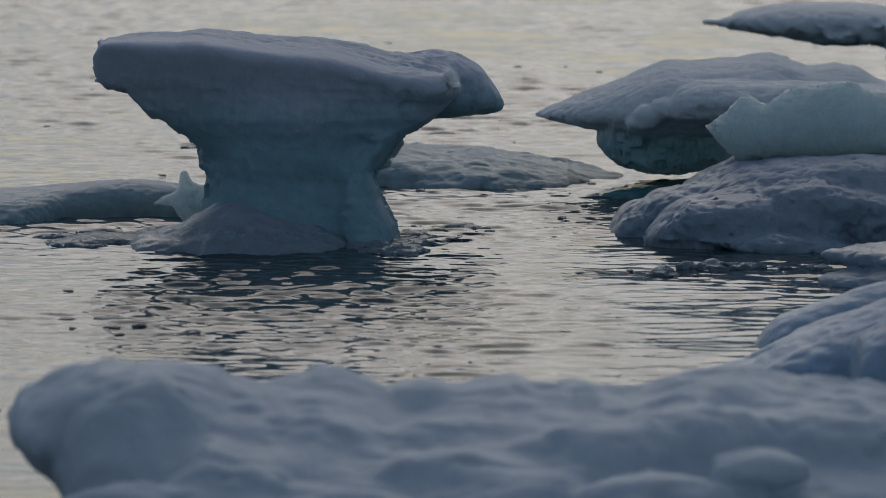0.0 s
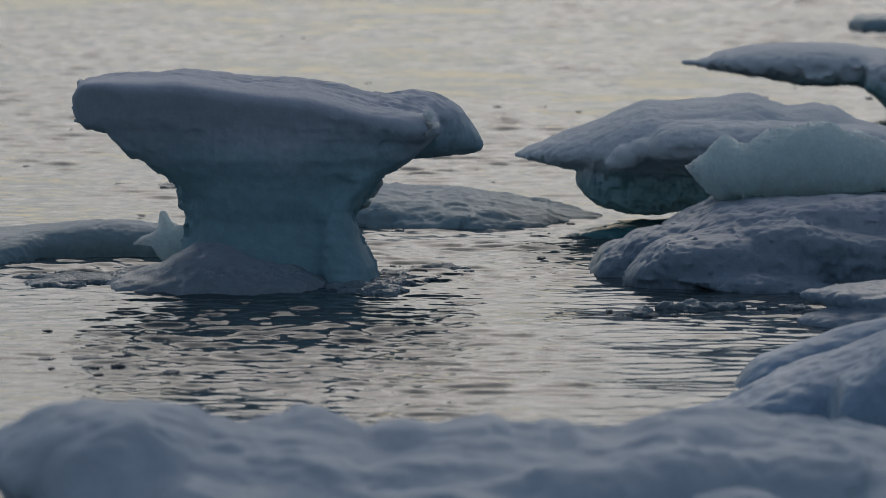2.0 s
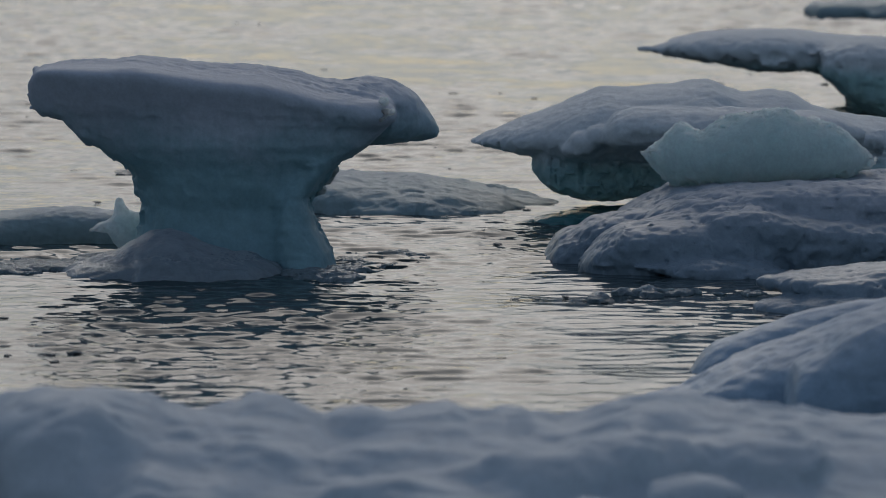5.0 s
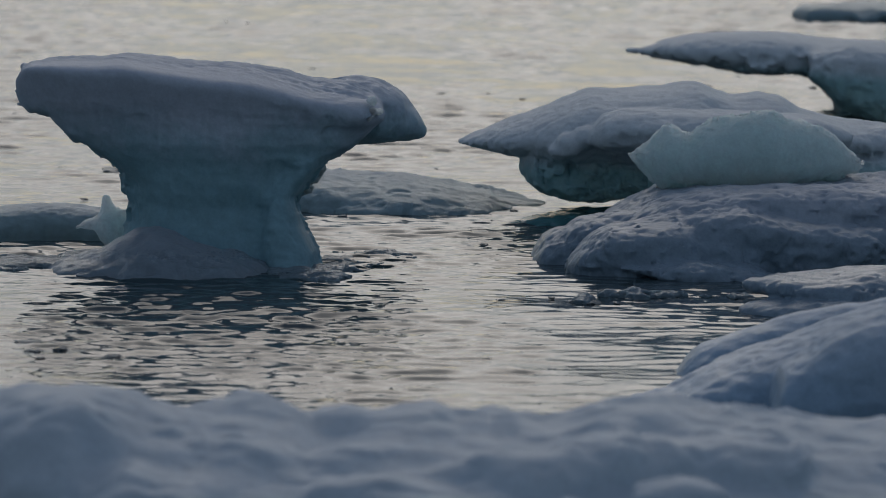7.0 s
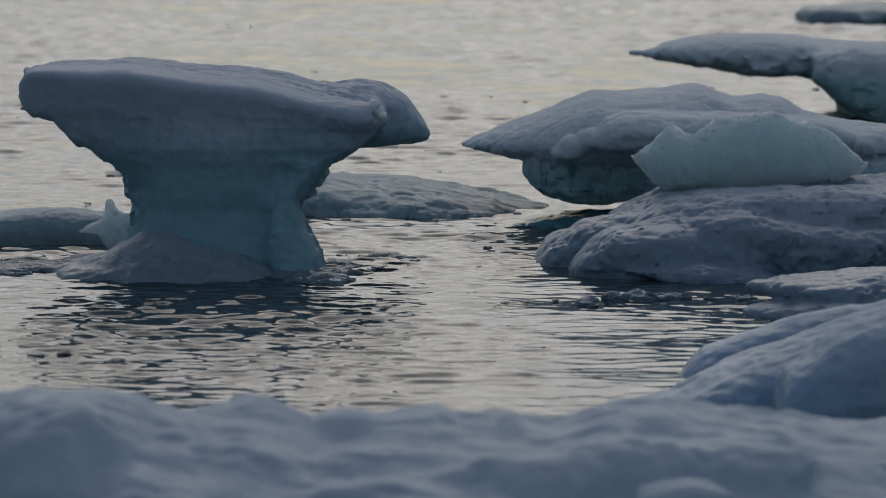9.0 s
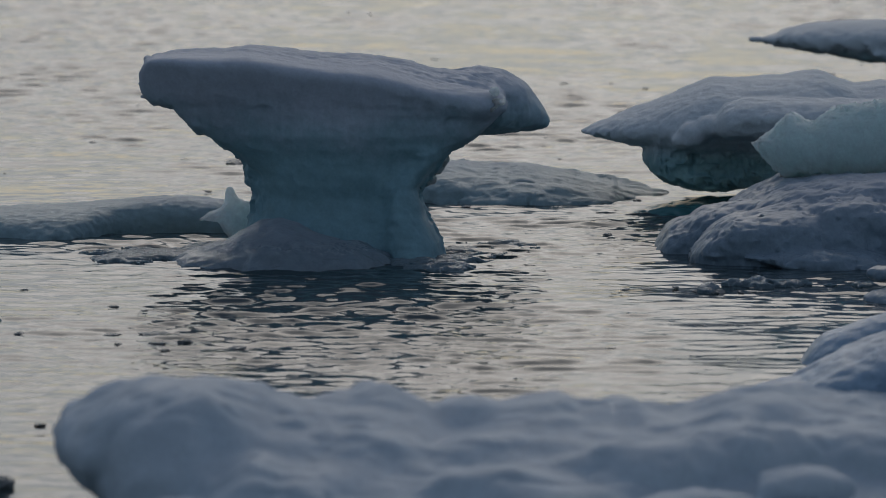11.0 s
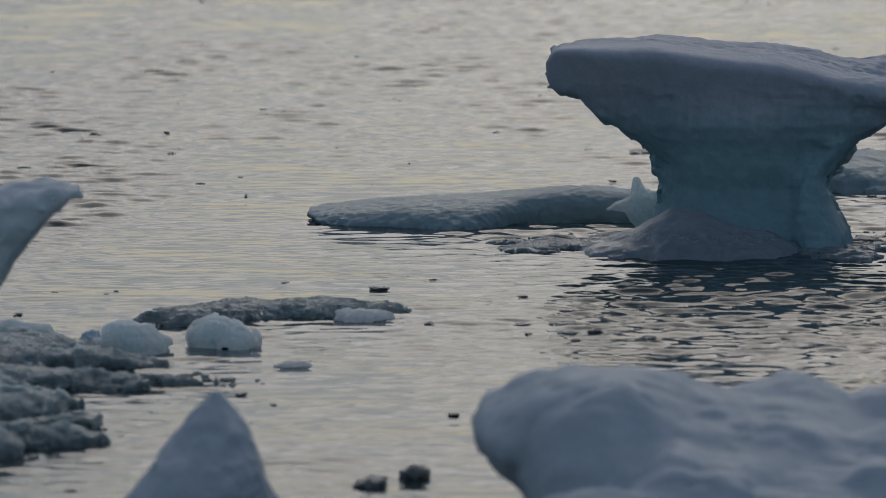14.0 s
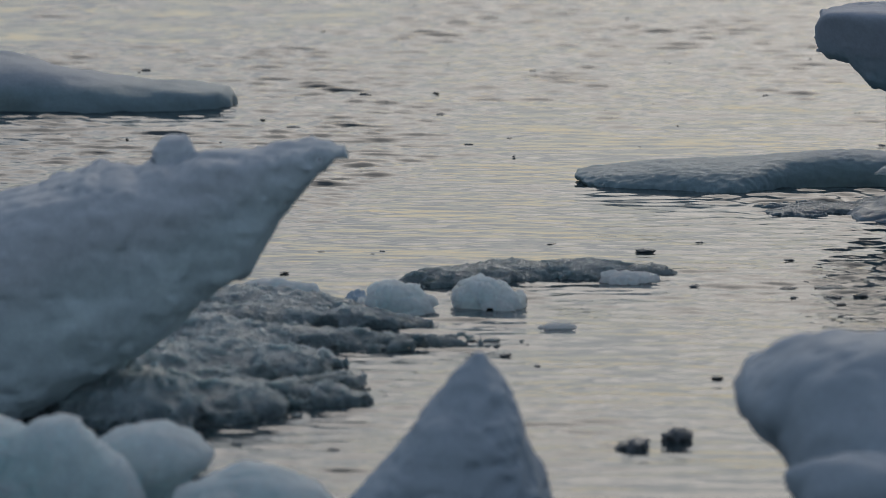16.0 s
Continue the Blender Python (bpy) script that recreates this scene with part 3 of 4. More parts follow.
tail = along([(0.84, -0.185, -0.06, 28.85, 29.05), (0.862, -0.243, 0.0, 28.7, 29.2), (0.921, -0.243, 0.09, 28.62, 29.3), (1.023, -0.272, 0.152, 28.6, 29.35), (1.081, -0.271, 0.194, 28.6, 29.4), (1.168, -0.271, 0.222, 28.6, 29.4), (1.227, -0.271, 0.243, 28.65, 29.4), (1.365, -0.269, 0.25, 28.7, 29.4), (1.511, -0.268, 0.2, 28.9, 29.3)], 3.0, 0.0, 0.5)
toe = along([(1.03, 0.01, 0.045, 28.25, 28.4), (1.045, -0.04, 0.07, 28.2, 28.5), (1.073, -0.1, 0.103, 28.12, 28.6), (1.144, -0.15, 0.173, 28.08, 28.7), (1.23, -0.178, 0.226, 28.05, 28.75), (1.373, -0.177, 0.24, 28.03, 28.8), (1.592, -0.175, 0.23, 28.05, 28.8), (1.822, -0.174, 0.2, 28.1, 28.7), (2.051, -0.172, 0.1, 28.2, 28.5)], 2.6, 0.0, 0.5)
fold = along([(1.256, 0.011, 0.156, 28.5, 28.7), (1.431, -0.075, 0.239, 28.35, 28.85), (1.663, -0.132, 0.29, 28.25, 28.95), (1.953, -0.159, 0.301, 28.2, 29), (2.243, -0.186, 0.265, 28.2, 29), (2.533, -0.183, 0.247, 28.2, 29), (2.909, -0.18, 0.227, 28.3, 28.9)], 3.0, 0.0, 0.6)
shelf = along([(1.275, 0.044, 0.066, 27.98, 28.08), (1.4, 0.016, 0.096, 27.9, 28.2), (1.571, -0.022, 0.111, 27.86, 28.22), (1.742, -0.118, 0.099, 27.85, 28.2), (1.912, -0.117, 0.069, 27.85, 28.2), (2.083, -0.115, 0.013, 27.9, 28.1)], 2.4, 0.1, 0.5)
berg("ice_mound", melt([melt([hill, tail, toe, fold], 0.04), shelf], 0.012), 0.014, [(0.02, 2.0, 0), (0.01, 5, 1), (0.008, 12, 0), (0.009, 26, -1)], OLD_FIRN,
     "rounded lumpy grey ice mound with a notched wet edge", "iceberg", 6,
     (0.1, "snow_crown", "waterline_ice"))
berg("clear_ice_block", melt([along([(1.375, 0.5, 0.508, 29.34, 29.38), (1.4, 0.47, 0.52, 29.3, 29.42), (1.459, 0.4, 0.556, 29.26, 29.46), (1.499, 0.37, 0.584, 29.22, 29.5), (1.53, 0.34, 0.64, 29.2, 29.52), (1.56, 0.33, 0.662, 29.19, 29.53), (1.617, 0.325, 0.664, 29.18, 29.54), (1.645, 0.325, 0.638, 29.17, 29.55), (1.698, 0.323, 0.622, 29.16, 29.56), (1.777, 0.32, 0.682, 29.13, 29.59), (1.919, 0.312, 0.7, 29.11, 29.61), (2.038, 0.31, 0.72, 29.11, 29.61), (2.1, 0.31, 0.742, 29.11, 29.61), (2.15, 0.32, 0.73, 29.11, 29.61), (2.198, 0.33, 0.702, 29.11, 29.61), (2.319, 0.35, 0.682, 29.14, 29.58), (2.42, 0.37, 0.622, 29.18, 29.54), (2.52, 0.405, 0.543, 29.24, 29.48), (2.57, 0.43, 0.49, 29.32, 29.4), (2.595, 0.448, 0.465, 29.34, 29.38)], 2.0), egg((2.0, 29.36, 0.33, 0.4, 0.16, 0.08))], 0.03),
     0.0105, [(0.012, 4, 0), (0.016, 9, -1), (0.014, 22, -1), (0.01, 42, -1)], CLEAR, "pale translucent jagged ice block lying on the ice mound", "ice block", 7, pad=0.05, face=29.3)
ledge = along([(1.817, 0.09, 0.115, 26.87, 26.93), (1.864, 0.058, 0.14, 26.8, 27), (2, 0.053, 0.152, 26.65, 27.15), (2.191, 0.03, 0.153, 26.55, 27.25), (2.328, -0.01, 0.176, 26.5, 27.3), (2.514, -0.036, 0.194, 26.5, 27.3), (2.874, -0.033, 0.213, 26.5, 27.3), (3.146, -0.031, 0.079, 26.7, 27.1)], 2.2)
under = along([(1.797, -0.023, 0.015, 26.65, 26.75), (1.853, -0.126, 0.046, 26.55, 26.85), (1.989, -0.152, 0.06, 26.45, 26.95), (2.178, -0.151, 0.081, 26.35, 27.05), (2.498, -0.148, 0.097, 26.3, 27.1), (2.855, -0.145, 0.1, 26.3, 27.1), (3.126, -0.143, 0.047, 26.5, 26.9)], 2.4)
berg("ice_ledge", melt([ledge, under], 0.012), 0.0125, [(0.012, 3.5, 0), (0.005, 9, 1), (0.005, 26, -1)], OLD_FIRN, "grey ice slab with a notch melted into its end", "ice floe", 8, (0.1, "upper_slab", "lower_slab"))
far_top = along([(1.755, 0.365, 0.398, 38.34, 38.46), (1.79, 0.357, 0.405, 38.3, 38.5), (1.96, 0.345, 0.413, 38.25, 38.55), (1.99, 0.35, 0.428, 38.2, 38.6), (2.01, 0.34, 0.448, 38.1, 38.7), (2.271, 0.312, 0.484, 37.9, 38.9), (2.376, 0.3, 0.493, 37.85, 38.95), (2.586, 0.25, 0.508, 37.8, 39), (2.793, 0.25, 0.515, 37.8, 39), (2.947, 0.25, 0.507, 37.8, 39), (3.08, 0.21, 0.48, 37.8, 39), (3.16, 0.13, 0.472, 37.8, 39), (3.2, 0.08, 0.473, 37.8, 39), (3.4, -0.03, 0.464, 37.8, 39), (3.564, -0.055, 0.454, 37.8, 39), (3.883, -0.071, 0.483, 37.8, 39), (4.27, -0.068, 0.398, 38, 38.8), (4.503, -0.066, 0.186, 38.3, 38.5)], 2.6)
far_block = along([(2.98, 0.24, 0.42, 37.6, 37.9), (3.06, 0.2, 0.45, 37.5, 38.2), (3.16, 0.11, 0.475, 37.4, 38.4), (3.288, 0.02, 0.505, 37.4, 38.5), (3.4, -0.03, 0.49, 37.4, 38.5), (3.55, -0.1, 0.46, 37.4, 38.5), (3.9, -0.1, 0.47, 37.4, 38.5), (4.3, -0.1, 0.36, 37.6, 38.4), (4.45, -0.1, 0.15, 37.8, 38.2)], 3.0)
far_leg = upright([(-0.173, 3.303, 4.389, 37.9, 38.9), (0.059, 3.202, 4.423, 37.9, 38.9), (0.213, 3.064, 4.458, 37.9, 38.9)])
berg("iceberg", melt([melt([far_top, far_leg], 0.05), far_block], 0.015), 0.018, [(0.018, 1.6, 0), (0.009, 7, 1), (0.01, 16, -1)], ICE_RIGHT, "distant iceberg with a thin overhanging snowy shelf", "iceberg", 9,
     (0.4, "snow_cap", "ice_base"), calm=0.4)
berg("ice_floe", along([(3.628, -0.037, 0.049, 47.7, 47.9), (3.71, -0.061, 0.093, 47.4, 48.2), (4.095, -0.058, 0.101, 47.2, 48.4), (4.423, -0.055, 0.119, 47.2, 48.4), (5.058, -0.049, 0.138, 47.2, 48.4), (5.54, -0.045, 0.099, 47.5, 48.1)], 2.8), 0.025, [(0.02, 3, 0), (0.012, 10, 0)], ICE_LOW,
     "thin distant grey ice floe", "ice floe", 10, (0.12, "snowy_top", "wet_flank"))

# ---- the near floe and its ramp ----
ramp_rear = along([(1.345, -0.1, -0.03, 24.2, 24.65), (1.384, -0.15, 0.02, 24.2, 24.65), (1.41, -0.2, 0.065, 24.15, 24.75), (1.477, -0.225, 0.12, 24.15, 24.75), (1.55, -0.25, 0.145, 24.15, 24.75), (1.673, -0.27, 0.184, 24.15, 24.75), (1.76, -0.28, 0.219, 24.15, 24.75), (1.87, -0.29, 0.256, 24.15, 24.75), (2.042, -0.3, 0.292, 24.15, 24.75), (2.3, -0.33, 0.34, 24.15, 24.75), (2.608, -0.367, 0.4, 24.15, 24.75), (3.103, -0.363, 0.44, 24.15, 24.75), (3.35, -0.361, 0.186, 24.15, 24.75)], 2.2)
ramp_front = along([(0.98, -0.15, -0.03, 22.85, 23.4), (1.06, -0.2, 0.03, 22.841, 23.4), (1.129, -0.22, 0.068, 22.831, 23.5), (1.246, -0.22, 0.1, 22.813, 23.5), (1.305, -0.22, 0.13, 22.804, 23.5), (1.41, -0.22, 0.19, 22.789, 23.5), (1.551, -0.234, 0.25, 22.767, 23.5), (1.715, -0.234, 0.308, 22.743, 23.5), (1.832, -0.233, 0.35, 22.725, 23.5), (1.949, -0.231, 0.408, 22.708, 23.5), (2.109, -0.24, 0.464, 22.7, 23.5), (2.3, -0.25, 0.51, 22.7, 23.5), (2.6, -0.253, 0.545, 22.7, 23.5), (2.963, -0.249, 0.557, 22.7, 23.5), (3.246, -0.247, 0.275, 22.7, 23.5)], 3.4, 0.1)
rib = along([(1.65, -0.15, 0.14, 22.35, 22.9), (1.668, -0.15, 0.2, 22.35, 22.9), (1.68, -0.15, 0.25, 22.35, 22.9), (1.706, -0.16, 0.287, 22.35, 22.9), (1.786, -0.17, 0.333, 22.35, 22.9), (1.876, -0.17, 0.412, 22.35, 22.9), (1.99, -0.17, 0.468, 22.35, 22.9), (2.124, -0.166, 0.5, 22.35, 22.9), (2.427, -0.164, 0.53, 22.35, 22.9), (2.772, -0.161, 0.302, 22.35, 22.9)], 3.0, 0.12)
berg("ice_ramp", melt([ramp_rear, ramp_front, rib], 0.02), 0.016, [(0.012, 1.6, 0), (0.006, 9, -1), (0.005, 22, -1)], DENSE,
     "sloping blue-grey snow-covered ice ramp joined to the floe", "ice floe", 11, (0.3, "snow_crest", "ramp_flank"))
head = along([(-1.456, 0.425, 0.494, 18.58, 18.8), (-1.423, 0.395, 0.574, 18.4, 18.9), (-1.357, 0.372, 0.608, 18.25, 18.95), (-1.295, 0.349, 0.65, 18.15, 19), (-1.253, 0.303, 0.671, 18.1, 19), (-1.226, 0.169, 0.684, 18.05, 19), (-1.181, -0.214, 0.699, 17.9, 19), (-1.096, -0.214, 0.715, 17.8, 19), (-0.954, -0.214, 0.715, 17.7, 19), (-0.84, -0.214, 0.684, 17.8, 19), (-0.689, -0.214, 0.608, 18.1, 18.9)], 2.4)
body = along([(-1.068, -0.214, 0.608, 18, 18.9), (-0.916, -0.214, 0.732, 17.5, 19), (-0.803, -0.214, 0.768, 17.2, 19), (-0.67, -0.214, 0.735, 17, 19), (-0.5, -0.214, 0.747, 16.9, 19), (-0.348, -0.214, 0.751, 16.9, 19), (-0.159, -0.214, 0.717, 16.9, 19), (0.031, -0.214, 0.728, 16.9, 19), (0.22, -0.213, 0.717, 16.9, 19), (0.41, -0.213, 0.721, 16.9, 19), (0.599, -0.213, 0.706, 16.9, 19.1), (0.788, -0.213, 0.721, 16.9, 19.2), (0.94, -0.213, 0.744, 16.9, 19.3), (1.167, -0.213, 0.74, 16.9, 19.4), (1.357, -0.213, 0.721, 16.9, 19.4), (1.485, -0.213, 0.679, 16.9, 19.4), (1.735, -0.213, 0.66, 16.9, 19.4), (2.114, -0.213, 0.626, 16.9, 19.4), (2.398, -0.213, 0.514, 17.7, 19.2)], 3.0, 0.2)
mounds = [egg(e) for e in ((-0.341, 18.75, 0.545, 0.16, 0.28, 0.1), (-0.085, 18.75, 0.543, 0.113, 0.28, 0.08), (0.191, 18.75, 0.529, 0.169, 0.28, 0.09), (0.476, 18.75, 0.526, 0.151, 0.28, 0.07), (-0.367, 18.15, 0.477, 0.219, 0.2, 0.12), (-0.055, 18.2, 0.505, 0.183, 0.2, 0.1),
    (-0.557, 17.75, 0.445, 0.18, 0.22, 0.09), (-0.739, 17.8, 0.472, 0.107, 0.2, 0.09), (-0.017, 17.8, 0.43, 0.25, 0.22, 0.1), (-0.981, 17.6, 0.355, 0.194, 0.2, 0.1), (-0.282, 17.4, 0.36, 0.26, 0.2, 0.1))]
mounds += [egg(e) for e in ((0.215, 17.6, 0.385, 0.26, 0.22, 0.1), (0.548, 18.0, 0.489, 0.253, 0.22, 0.09), (0.868, 18.2, 0.516, 0.256, 0.25, 0.08), (0.654, 17.4, 0.401, 0.245, 0.2, 0.1), (1.03, 17.8, 0.464, 0.214, 0.2, 0.09), (1.244, 18.3, 0.502, 0.22, 0.25, 0.08))]
berg("ice_floe", melt([melt([head, body], 0.07)] + mounds, 0.035), 0.018, [(0.022, 1.6, -1), (0.016, 3, 0), (0.012, 5, -1), (0.008, 10, 1), (0.005, 20, 0)], FIRN,
     "broad near ice floe with a soft lumpy snow surface", "ice floe", 12, (0.35, "snow_surface", "floe_flank"), whole=True)

# ---- ice at the left of the channel ----
berg("ice_pinnacle", upright([(-0.213, -2.85, -2.0, 18.1, 19.1), (0.079, -2.77, -2.06, 18.15, 19.05), (0.153, -2.713, -2.07, 18.2, 19), (0.222, -2.655, -2.089, 18.22, 18.98), (0.317, -2.575, -2.136, 18.27, 18.93), (0.361, -2.54, -2.15, 18.3, 18.9), (0.394, -2.53, -2.165, 18.32, 18.88), (0.46, -2.48, -2.202, 18.4, 18.8), (0.546, -2.41, -2.24, 18.48, 18.72), (0.594, -2.36, -2.275, 18.55, 18.65), (0.625, -2.33, -2.3, 18.58, 18.62)], 2.2),
     0.012, [(0.02, 3.5, 0), (0.014, 8, 0), (0.01, 18, -1), (0.005, 36, -1)], FIRN, "smooth pointed blue-grey ice pinnacle rising from the water", "ice pinnacle", 13, (0.3, "pointed_tip", "broad_base"))
plate = along([(-6.088, -0.901, 0.265, 20.99, 21.41), (-5.633, -0.892, 0.647, 20.78, 21.62), (-5.174, -0.525, 0.762, 20.68, 21.72), (-4.72, -0.25, 0.85, 20.68, 21.72), (-4.481, -0.09, 0.885, 20.72, 21.68), (-4.314, 0.01, 0.935, 20.78, 21.62), (-4.148, 0.12, 0.98, 20.82, 21.58), (-4.0, 0.2, 0.982, 20.86, 21.54), (-3.8, 0.34, 0.99, 20.93, 21.47), (-3.7, 0.44, 1.02, 20.96, 21.44), (-3.602, 0.5, 1.03, 20.99, 21.41), (-3.513, 0.57, 1.038, 21.02, 21.39), (-3.446, 0.68, 1.05, 21.04, 21.37), (-3.38, 0.78, 1.055, 21.06, 21.35), (-3.291, 0.895, 1.06, 21.08, 21.33), (-3.24, 0.958, 1.062, 21.1, 21.3), (-3.181, 0.99, 1.056, 21.12, 21.28), (-3.145, 1.015, 1.045, 21.17, 21.24)], 3.6, (0.22, 0.1))
horn = melt([egg((-3.825, 21.35, 1.005, 0.07, 0.12, 0.06)), egg((-3.775, 21.35, 1.025, 0.045, 0.1, 0.055))], 0.02)
berg("tilted_ice_slab", melt([plate, horn], 0.025), 0.015, [(0.025, 2.2, 0), (0.014, 5, 1), (0.01, 11, 1), (0.008, 24, -1)], TILTED,
     "tilted ice slab, snowy above and teal below, with a sharp overhanging tip", "iceberg", 14,
     (0.4, "snow_face", "underside_ice"), slant=-0.42)
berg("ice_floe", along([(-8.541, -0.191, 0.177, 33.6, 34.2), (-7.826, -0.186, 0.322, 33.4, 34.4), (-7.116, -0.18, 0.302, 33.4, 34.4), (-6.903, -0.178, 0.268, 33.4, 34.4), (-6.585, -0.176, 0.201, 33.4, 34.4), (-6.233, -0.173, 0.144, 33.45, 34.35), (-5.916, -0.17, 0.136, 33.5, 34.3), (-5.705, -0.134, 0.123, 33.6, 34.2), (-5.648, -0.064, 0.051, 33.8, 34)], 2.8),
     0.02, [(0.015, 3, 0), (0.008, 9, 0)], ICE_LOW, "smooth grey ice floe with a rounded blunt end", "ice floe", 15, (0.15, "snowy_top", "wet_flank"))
berg("pale_ice_lump", along([(-4.47, -0.106, 0.246, 18.48, 18.72), (-4.253, -0.102, 0.343, 18.44, 18.76), (-3.952, -0.097, 0.361, 18.44, 18.76), (-3.87, -0.095, 0.34, 18.45, 18.75), (-3.805, -0.094, 0.375, 18.45, 18.75), (-3.756, -0.093, 0.393, 18.45, 18.75), (-3.708, -0.093, 0.37, 18.45, 18.75), (-3.659, -0.091, 0.336, 18.45, 18.75), (-3.621, -0.09, 0.285, 18.47, 18.73), (-3.563, -0.09, 0.26, 18.48, 18.72), (-3.505, -0.09, 0.203, 18.5, 18.7), (-3.447, -0.09, 0.126, 18.54, 18.66)], 2.2), 0.011, [(0.02, 4, 0), (0.018, 9, -1), (0.01, 20, -1)], PALE,
     "pale translucent rounded ice lump", "ice block", 16)
knob_top = along([(-3.68, 0.1, 0.215, 18.85, 19.05), (-3.667, 0.05, 0.253, 18.82, 19.08), (-3.627, 0.02, 0.284, 18.78, 19.12), (-3.548, 0.0, 0.301, 18.75, 19.15), (-3.449, 0.06, 0.302, 18.75, 19.15), (-3.37, 0.11, 0.278, 18.77, 19.13), (-3.311, 0.14, 0.249, 18.82, 19.08), (-3.282, 0.165, 0.225, 18.87, 19.03), (-3.265, 0.185, 0.205, 18.92, 18.98)], 2.4)
knob_leg = upright([(-0.151, -3.66, -3.4, 18.8, 19.1), (0.05, -3.665, -3.385, 18.83, 19.07), (0.12, -3.66, -3.36, 18.85, 19.05), (0.2, -3.62, -3.33, 18.87, 19.03)])
berg("ice_boulder", melt([knob_top, knob_leg], 0.03), 0.01, [(0.012, 5, 0), (0.008, 14, 1)], PALE, "small grey ice boulder with a narrow base", "ice block", 17)
berg("ice_lump", along([(-3.317, -0.051, 0.17, 18.3, 18.5), (-3.201, -0.049, 0.224, 18.2, 18.6), (-3.048, -0.046, 0.247, 18.15, 18.65), (-2.914, -0.044, 0.236, 18.15, 18.65), (-2.827, -0.042, 0.197, 18.2, 18.6), (-2.741, -0.041, 0.122, 18.35, 18.45)], 2.3), 0.011, [(0.02, 5, 0), (0.012, 12, 1)], PALE, "low lumpy grey ice lump", "ice block", 18)

# ---- brash ice and crumbs ----
slush = [pad((-3.95, 21.2), .36, .42, .15), pad((-4.2, 21.35), .3, .4, .12), pad((-3.66, 21.35), .26, .3, .11), pad((-3.4, 21.62), .26, .2, .075), pad((-3.32, 22.02), .2, .1, .045), pad((-3.28, 21.55), .12, .06, .04),
         pad((-3.96, 22.3), .45, .6, .12), pad((-3.62, 22.35), .26, .3, .09), pad((-3.5, 22.6), .16, .08, .04), pad((-3.95, 23.2), .42, .5, .1), pad((-3.45, 23.2), .4, .17, .065), pad((-3.1, 23.32), .3, .09, .04),
         pad((-3.55, 23.85), .42, .12, .055), pad((-4.03, 24.25), .38, .5, .08), pad((-3.7, 24.2), .2, .16, .04)]
brash = berg("brash_ice_and_waves", melt(slush, 0.04), 0.0112, [(0.035, 3.5, 0), (0.018, 9, -1), (0.012, 20, -1), (0.007, 42, -1)], BRASH, "wet glistening heap of crushed brash ice afloat", "brash ice", 31)
tagged(brash, kind="stuff")
row = [pad((-3.253, 25.422), .2, .25, .05), pad((-3.019, 25.655), .28, .3, .06), pad((-2.664, 25.773), .25, .28, .06), pad((-2.375, 25.778), .12, .15, .05)]
tagged(berg("brash_ice_and_waves", melt(row, 0.03), 0.012, [(0.014, 6, 0), (0.012, 13, -1), (0.008, 30, -1)], BRASH, "low line of dark brash ice on the water", "brash ice", 32), kind="stuff")
for spot, rx, ry, h, mat, text in (
        ((-3.345, 24.251), .15, .14, .13, PALE, "small pale clear ice lump in the brash"), ((-3.548, 24.328), .07, .07, .09, FIRN, "small grey ice lump in the brash"),
        ((-2.985, 24.477), .15, .13, .13, PALE, "rounded pale ice lump floating beside brash"), ((-3.911, 24.588), .18, .16, .1, PALE, "pale rounded ice lump behind the brash"), ((-3.253, 24.317), .05, .05, .07, PALE, "small clear ice bit in the brash"),
        ((-1.971, 20.54), .062, .1, .035, DARK, "small dark clear bit of floating ice"), ((-1.821, 20.762), .05, .09, .045, DARK, "small dark rounded bit of floating ice"),
        ((-2.43, 25.47), .12, .1, .05, PALE, "low grey ice lump at the end of a brash line"), ((-2.598, 23.81), .09, .06, .03, PALE, "small grey sliver of floating ice")):
    berg("ice_lump", egg((spot[0], spot[1], h * 0.25, rx, ry, h * 0.75)), max(0.006, rx * 0.06), [(min(rx, h) * 0.22, 0.9 / rx, 0), (min(rx, h) * 0.13, 2.4 / rx, 1), (min(rx, h) * 0.06, 5 / rx, -1)], mat, text, "ice lump", 40 + int(rx * 1000), group="floating ice lumps", pad=0.03)
teal = [pad((1.02, 30.75), .22, .22, .035), pad((1.3, 31.1), .28, .2, .04)]
tagged(berg("sunken_ice", melt(teal, 0.04), 0.012, [(0.01, 4, 0), (0.006, 12, 1)], SUNKEN, "dark teal ice awash between two bergs", "ice", 35))
low = [pad((1.2, 27.33), .05, .06, .025), pad((1.32, 27.3), .09, .1, .035), pad((1.5, 27.35), .13, .08, .018), pad((1.72, 27.3), .1, .06, .01), pad((1.06, 27.0), .05, .07, .035)]
tagged(berg("brash_ice_and_waves", melt(low, 0.01), 0.008, [(0.012, 8, 0), (0.01, 18, -1), (0.006, 36, -1)], WET, "grey slush lumps afloat before the ice mound", "brash ice", 36), kind="stuff")
# dark solid pads added where low dark waves run left of the foot
skirt = [pad((-1.635, 28.59), .34, .3, .02), pad((-1.881, 28.359), .17, .18, .014), pad((-1.363, 28.668), .2, .35, .03)]
tagged(berg("brash_ice_and_waves", melt(skirt, 0.02), 0.01, [(0.008, 5, 0), (0.007, 14, -1), (0.004, 30, -1)], WET, "low dark pads standing in for waves round the iceberg's foot", "brash ice", 33), kind="stuff")
# more dark pads, here in place of the glinting waves right of the foot
wash = [pad((-0.103, 28.663), .16, .25, .018), pad((-0.245, 28.151), .2, .3, .018), pad((0.101, 29.005), .14, .2, .016)]
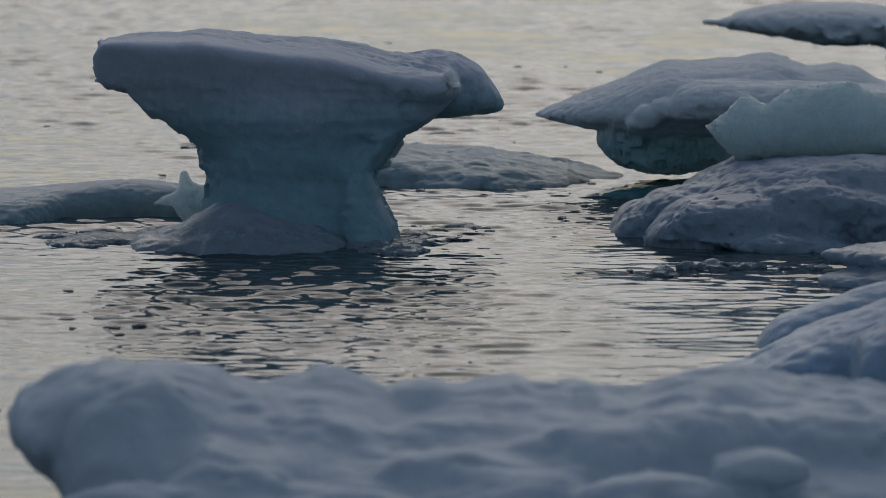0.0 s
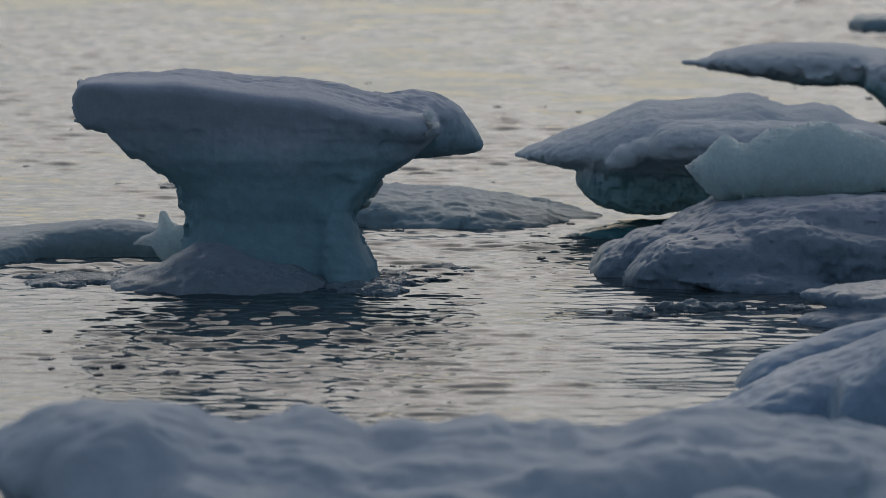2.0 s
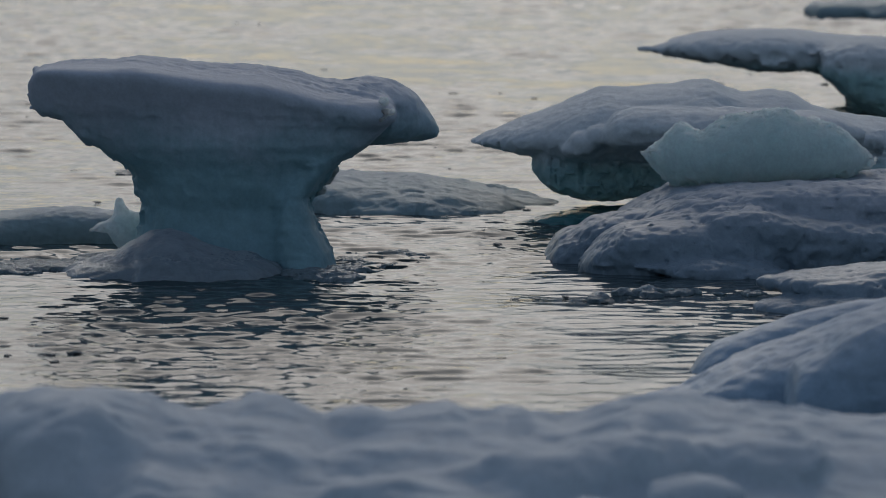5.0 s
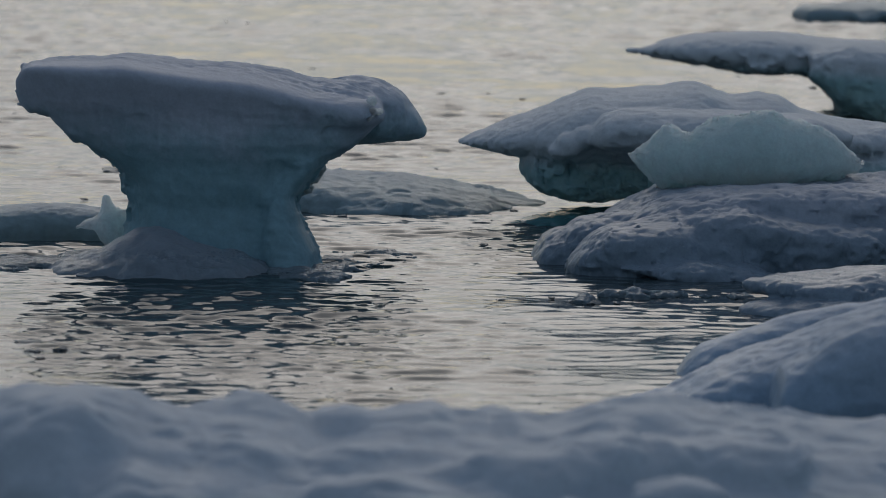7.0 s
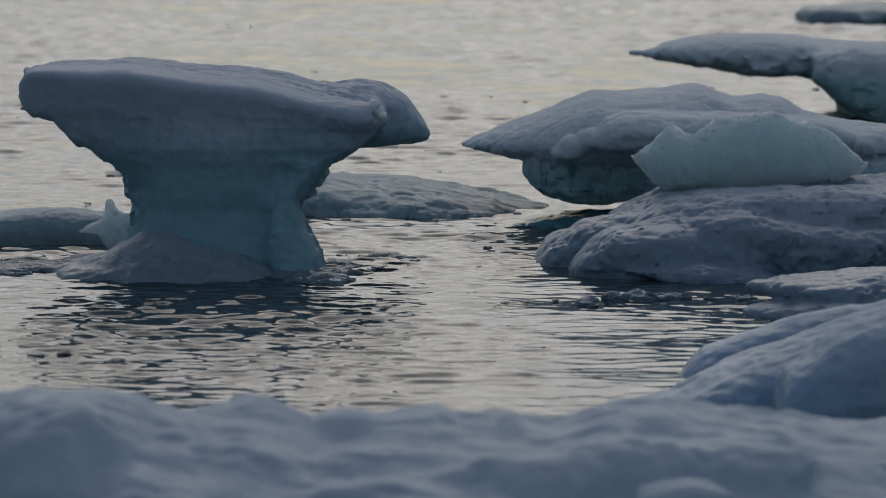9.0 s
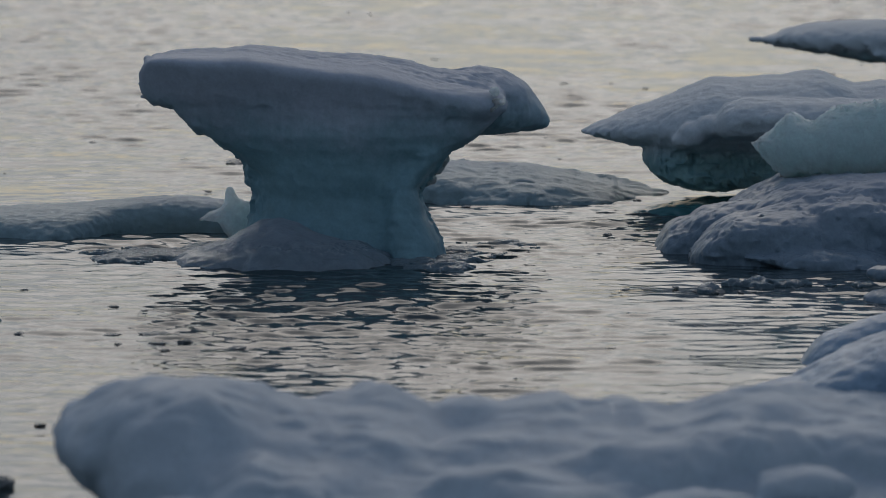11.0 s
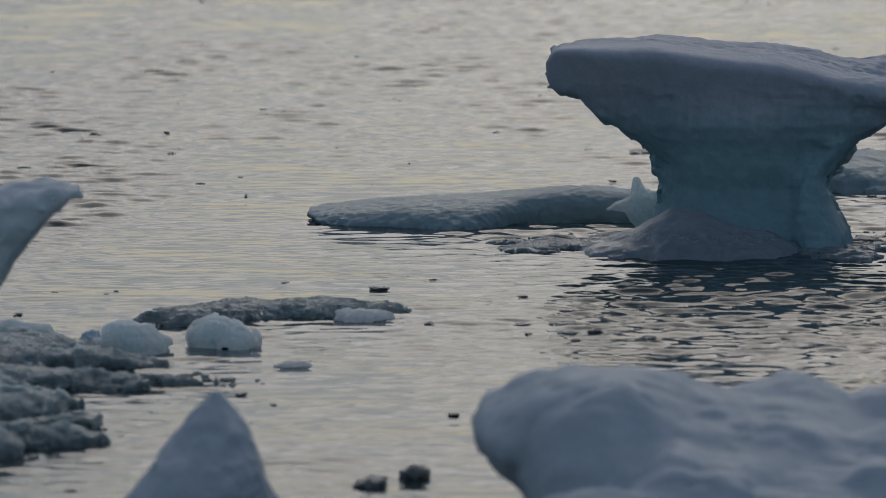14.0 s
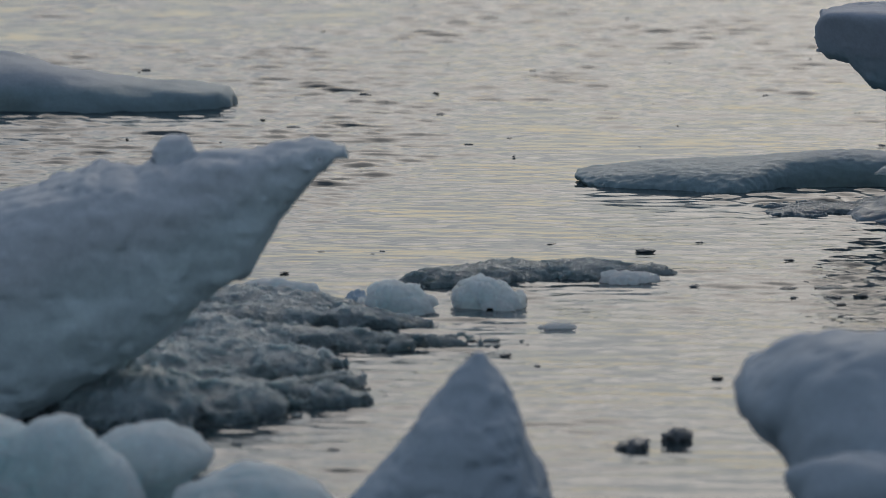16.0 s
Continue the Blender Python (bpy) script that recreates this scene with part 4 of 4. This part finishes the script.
tagged(berg("brash_ice_and_waves", melt(wash, 0.02), 0.01, [(0.012, 7, 0), (0.008, 16, -1), (0.005, 34, -1)], WET, "low dark pads standing in for glinting waves beside the iceberg", "brash ice", 34), kind="stuff")
spots = [(*(1.093, 26.958), .06), (*(1.013, 27.004), .03), (*(1.215, 26.958), .03), (*(1.279, 27.145), .025), (*(0.909, 27.167), .03), (*(0.761, 27.096), .026), (*(0.66, 27.073), .026), (*(0.395, 26.749), .018), (*(0.476, 26.772), .016),
         (*(-1.655, 24.938), .04), (*(-1.476, 24.978), .05), (*(-1.364, 25.018), .05), (*(-1.261, 24.978), .06), (*(-1.163, 25.039), .05), (*(-1.306, 24.86), .04), (*(-1.437, 24.741), .03), (*(-1.113, 24.781), .04)]
spots = [(x, y, k * 0.7) for x, y, k in spots]
spots += [(*(-1.504, 33.49), .07), (*(-4.323, 33.406), .03), (*(-3.93, 31.634), .024), (*(-4.955, 34.663), .03), (*(-4.986, 34.353), .02), (*(-2.128, 25.317), .024), (*(-2.48, 26.653), .035), (*(-1.762, 26.335), .022), (*(-4.011, 26.47), .022), (*(-5.334, 33.004), .018),
          (*(-1.701, 25.274), .035), (*(-1.563, 25.307), .04), (*(-1.497, 25.272), .045), (*(-1.427, 25.157), .03), (*(-3.064, 20.351), .014), (*(-3.009, 31.454), .02), (*(-2.952, 31.523), .018), (*(-3.742, 31.975), .018), (*(-5.076, 32.537), .03)]
r = np.random.RandomState(11)
for i in range(170):
    d = 22 + 26 * r.rand()
    spots.append((d * math.tan(radians(-13 + 18 * r.rand())), d, 0.008 + 0.02 * r.rand() ** 2))
crumbs("ice_crumbs", spots, DARK, "small dark crumbs of ice scattered on the water", 5)
chips = []
for (cx, cy), wx, wy, k in (((-3.815, 21.518), .55, .8, 150), ((-3.787, 23.022), .5, .9, 130), ((-3.332, 23.346), .7, .2, 60), ((-3.335, 21.75), .3, .25, 40), ((-2.939, 25.641), .45, .22, 60)):
    for i in range(k):
        a, m = r.rand() * 6.283, r.rand() ** 0.6
        chips.append((cx + wx * m * math.cos(a), cy + wy * m * math.sin(a), 0.008 + 0.016 * r.rand() ** 2))
crumbs("ice_chips", chips, BRASH, "loose wet chips of crushed ice round the brash", 6)
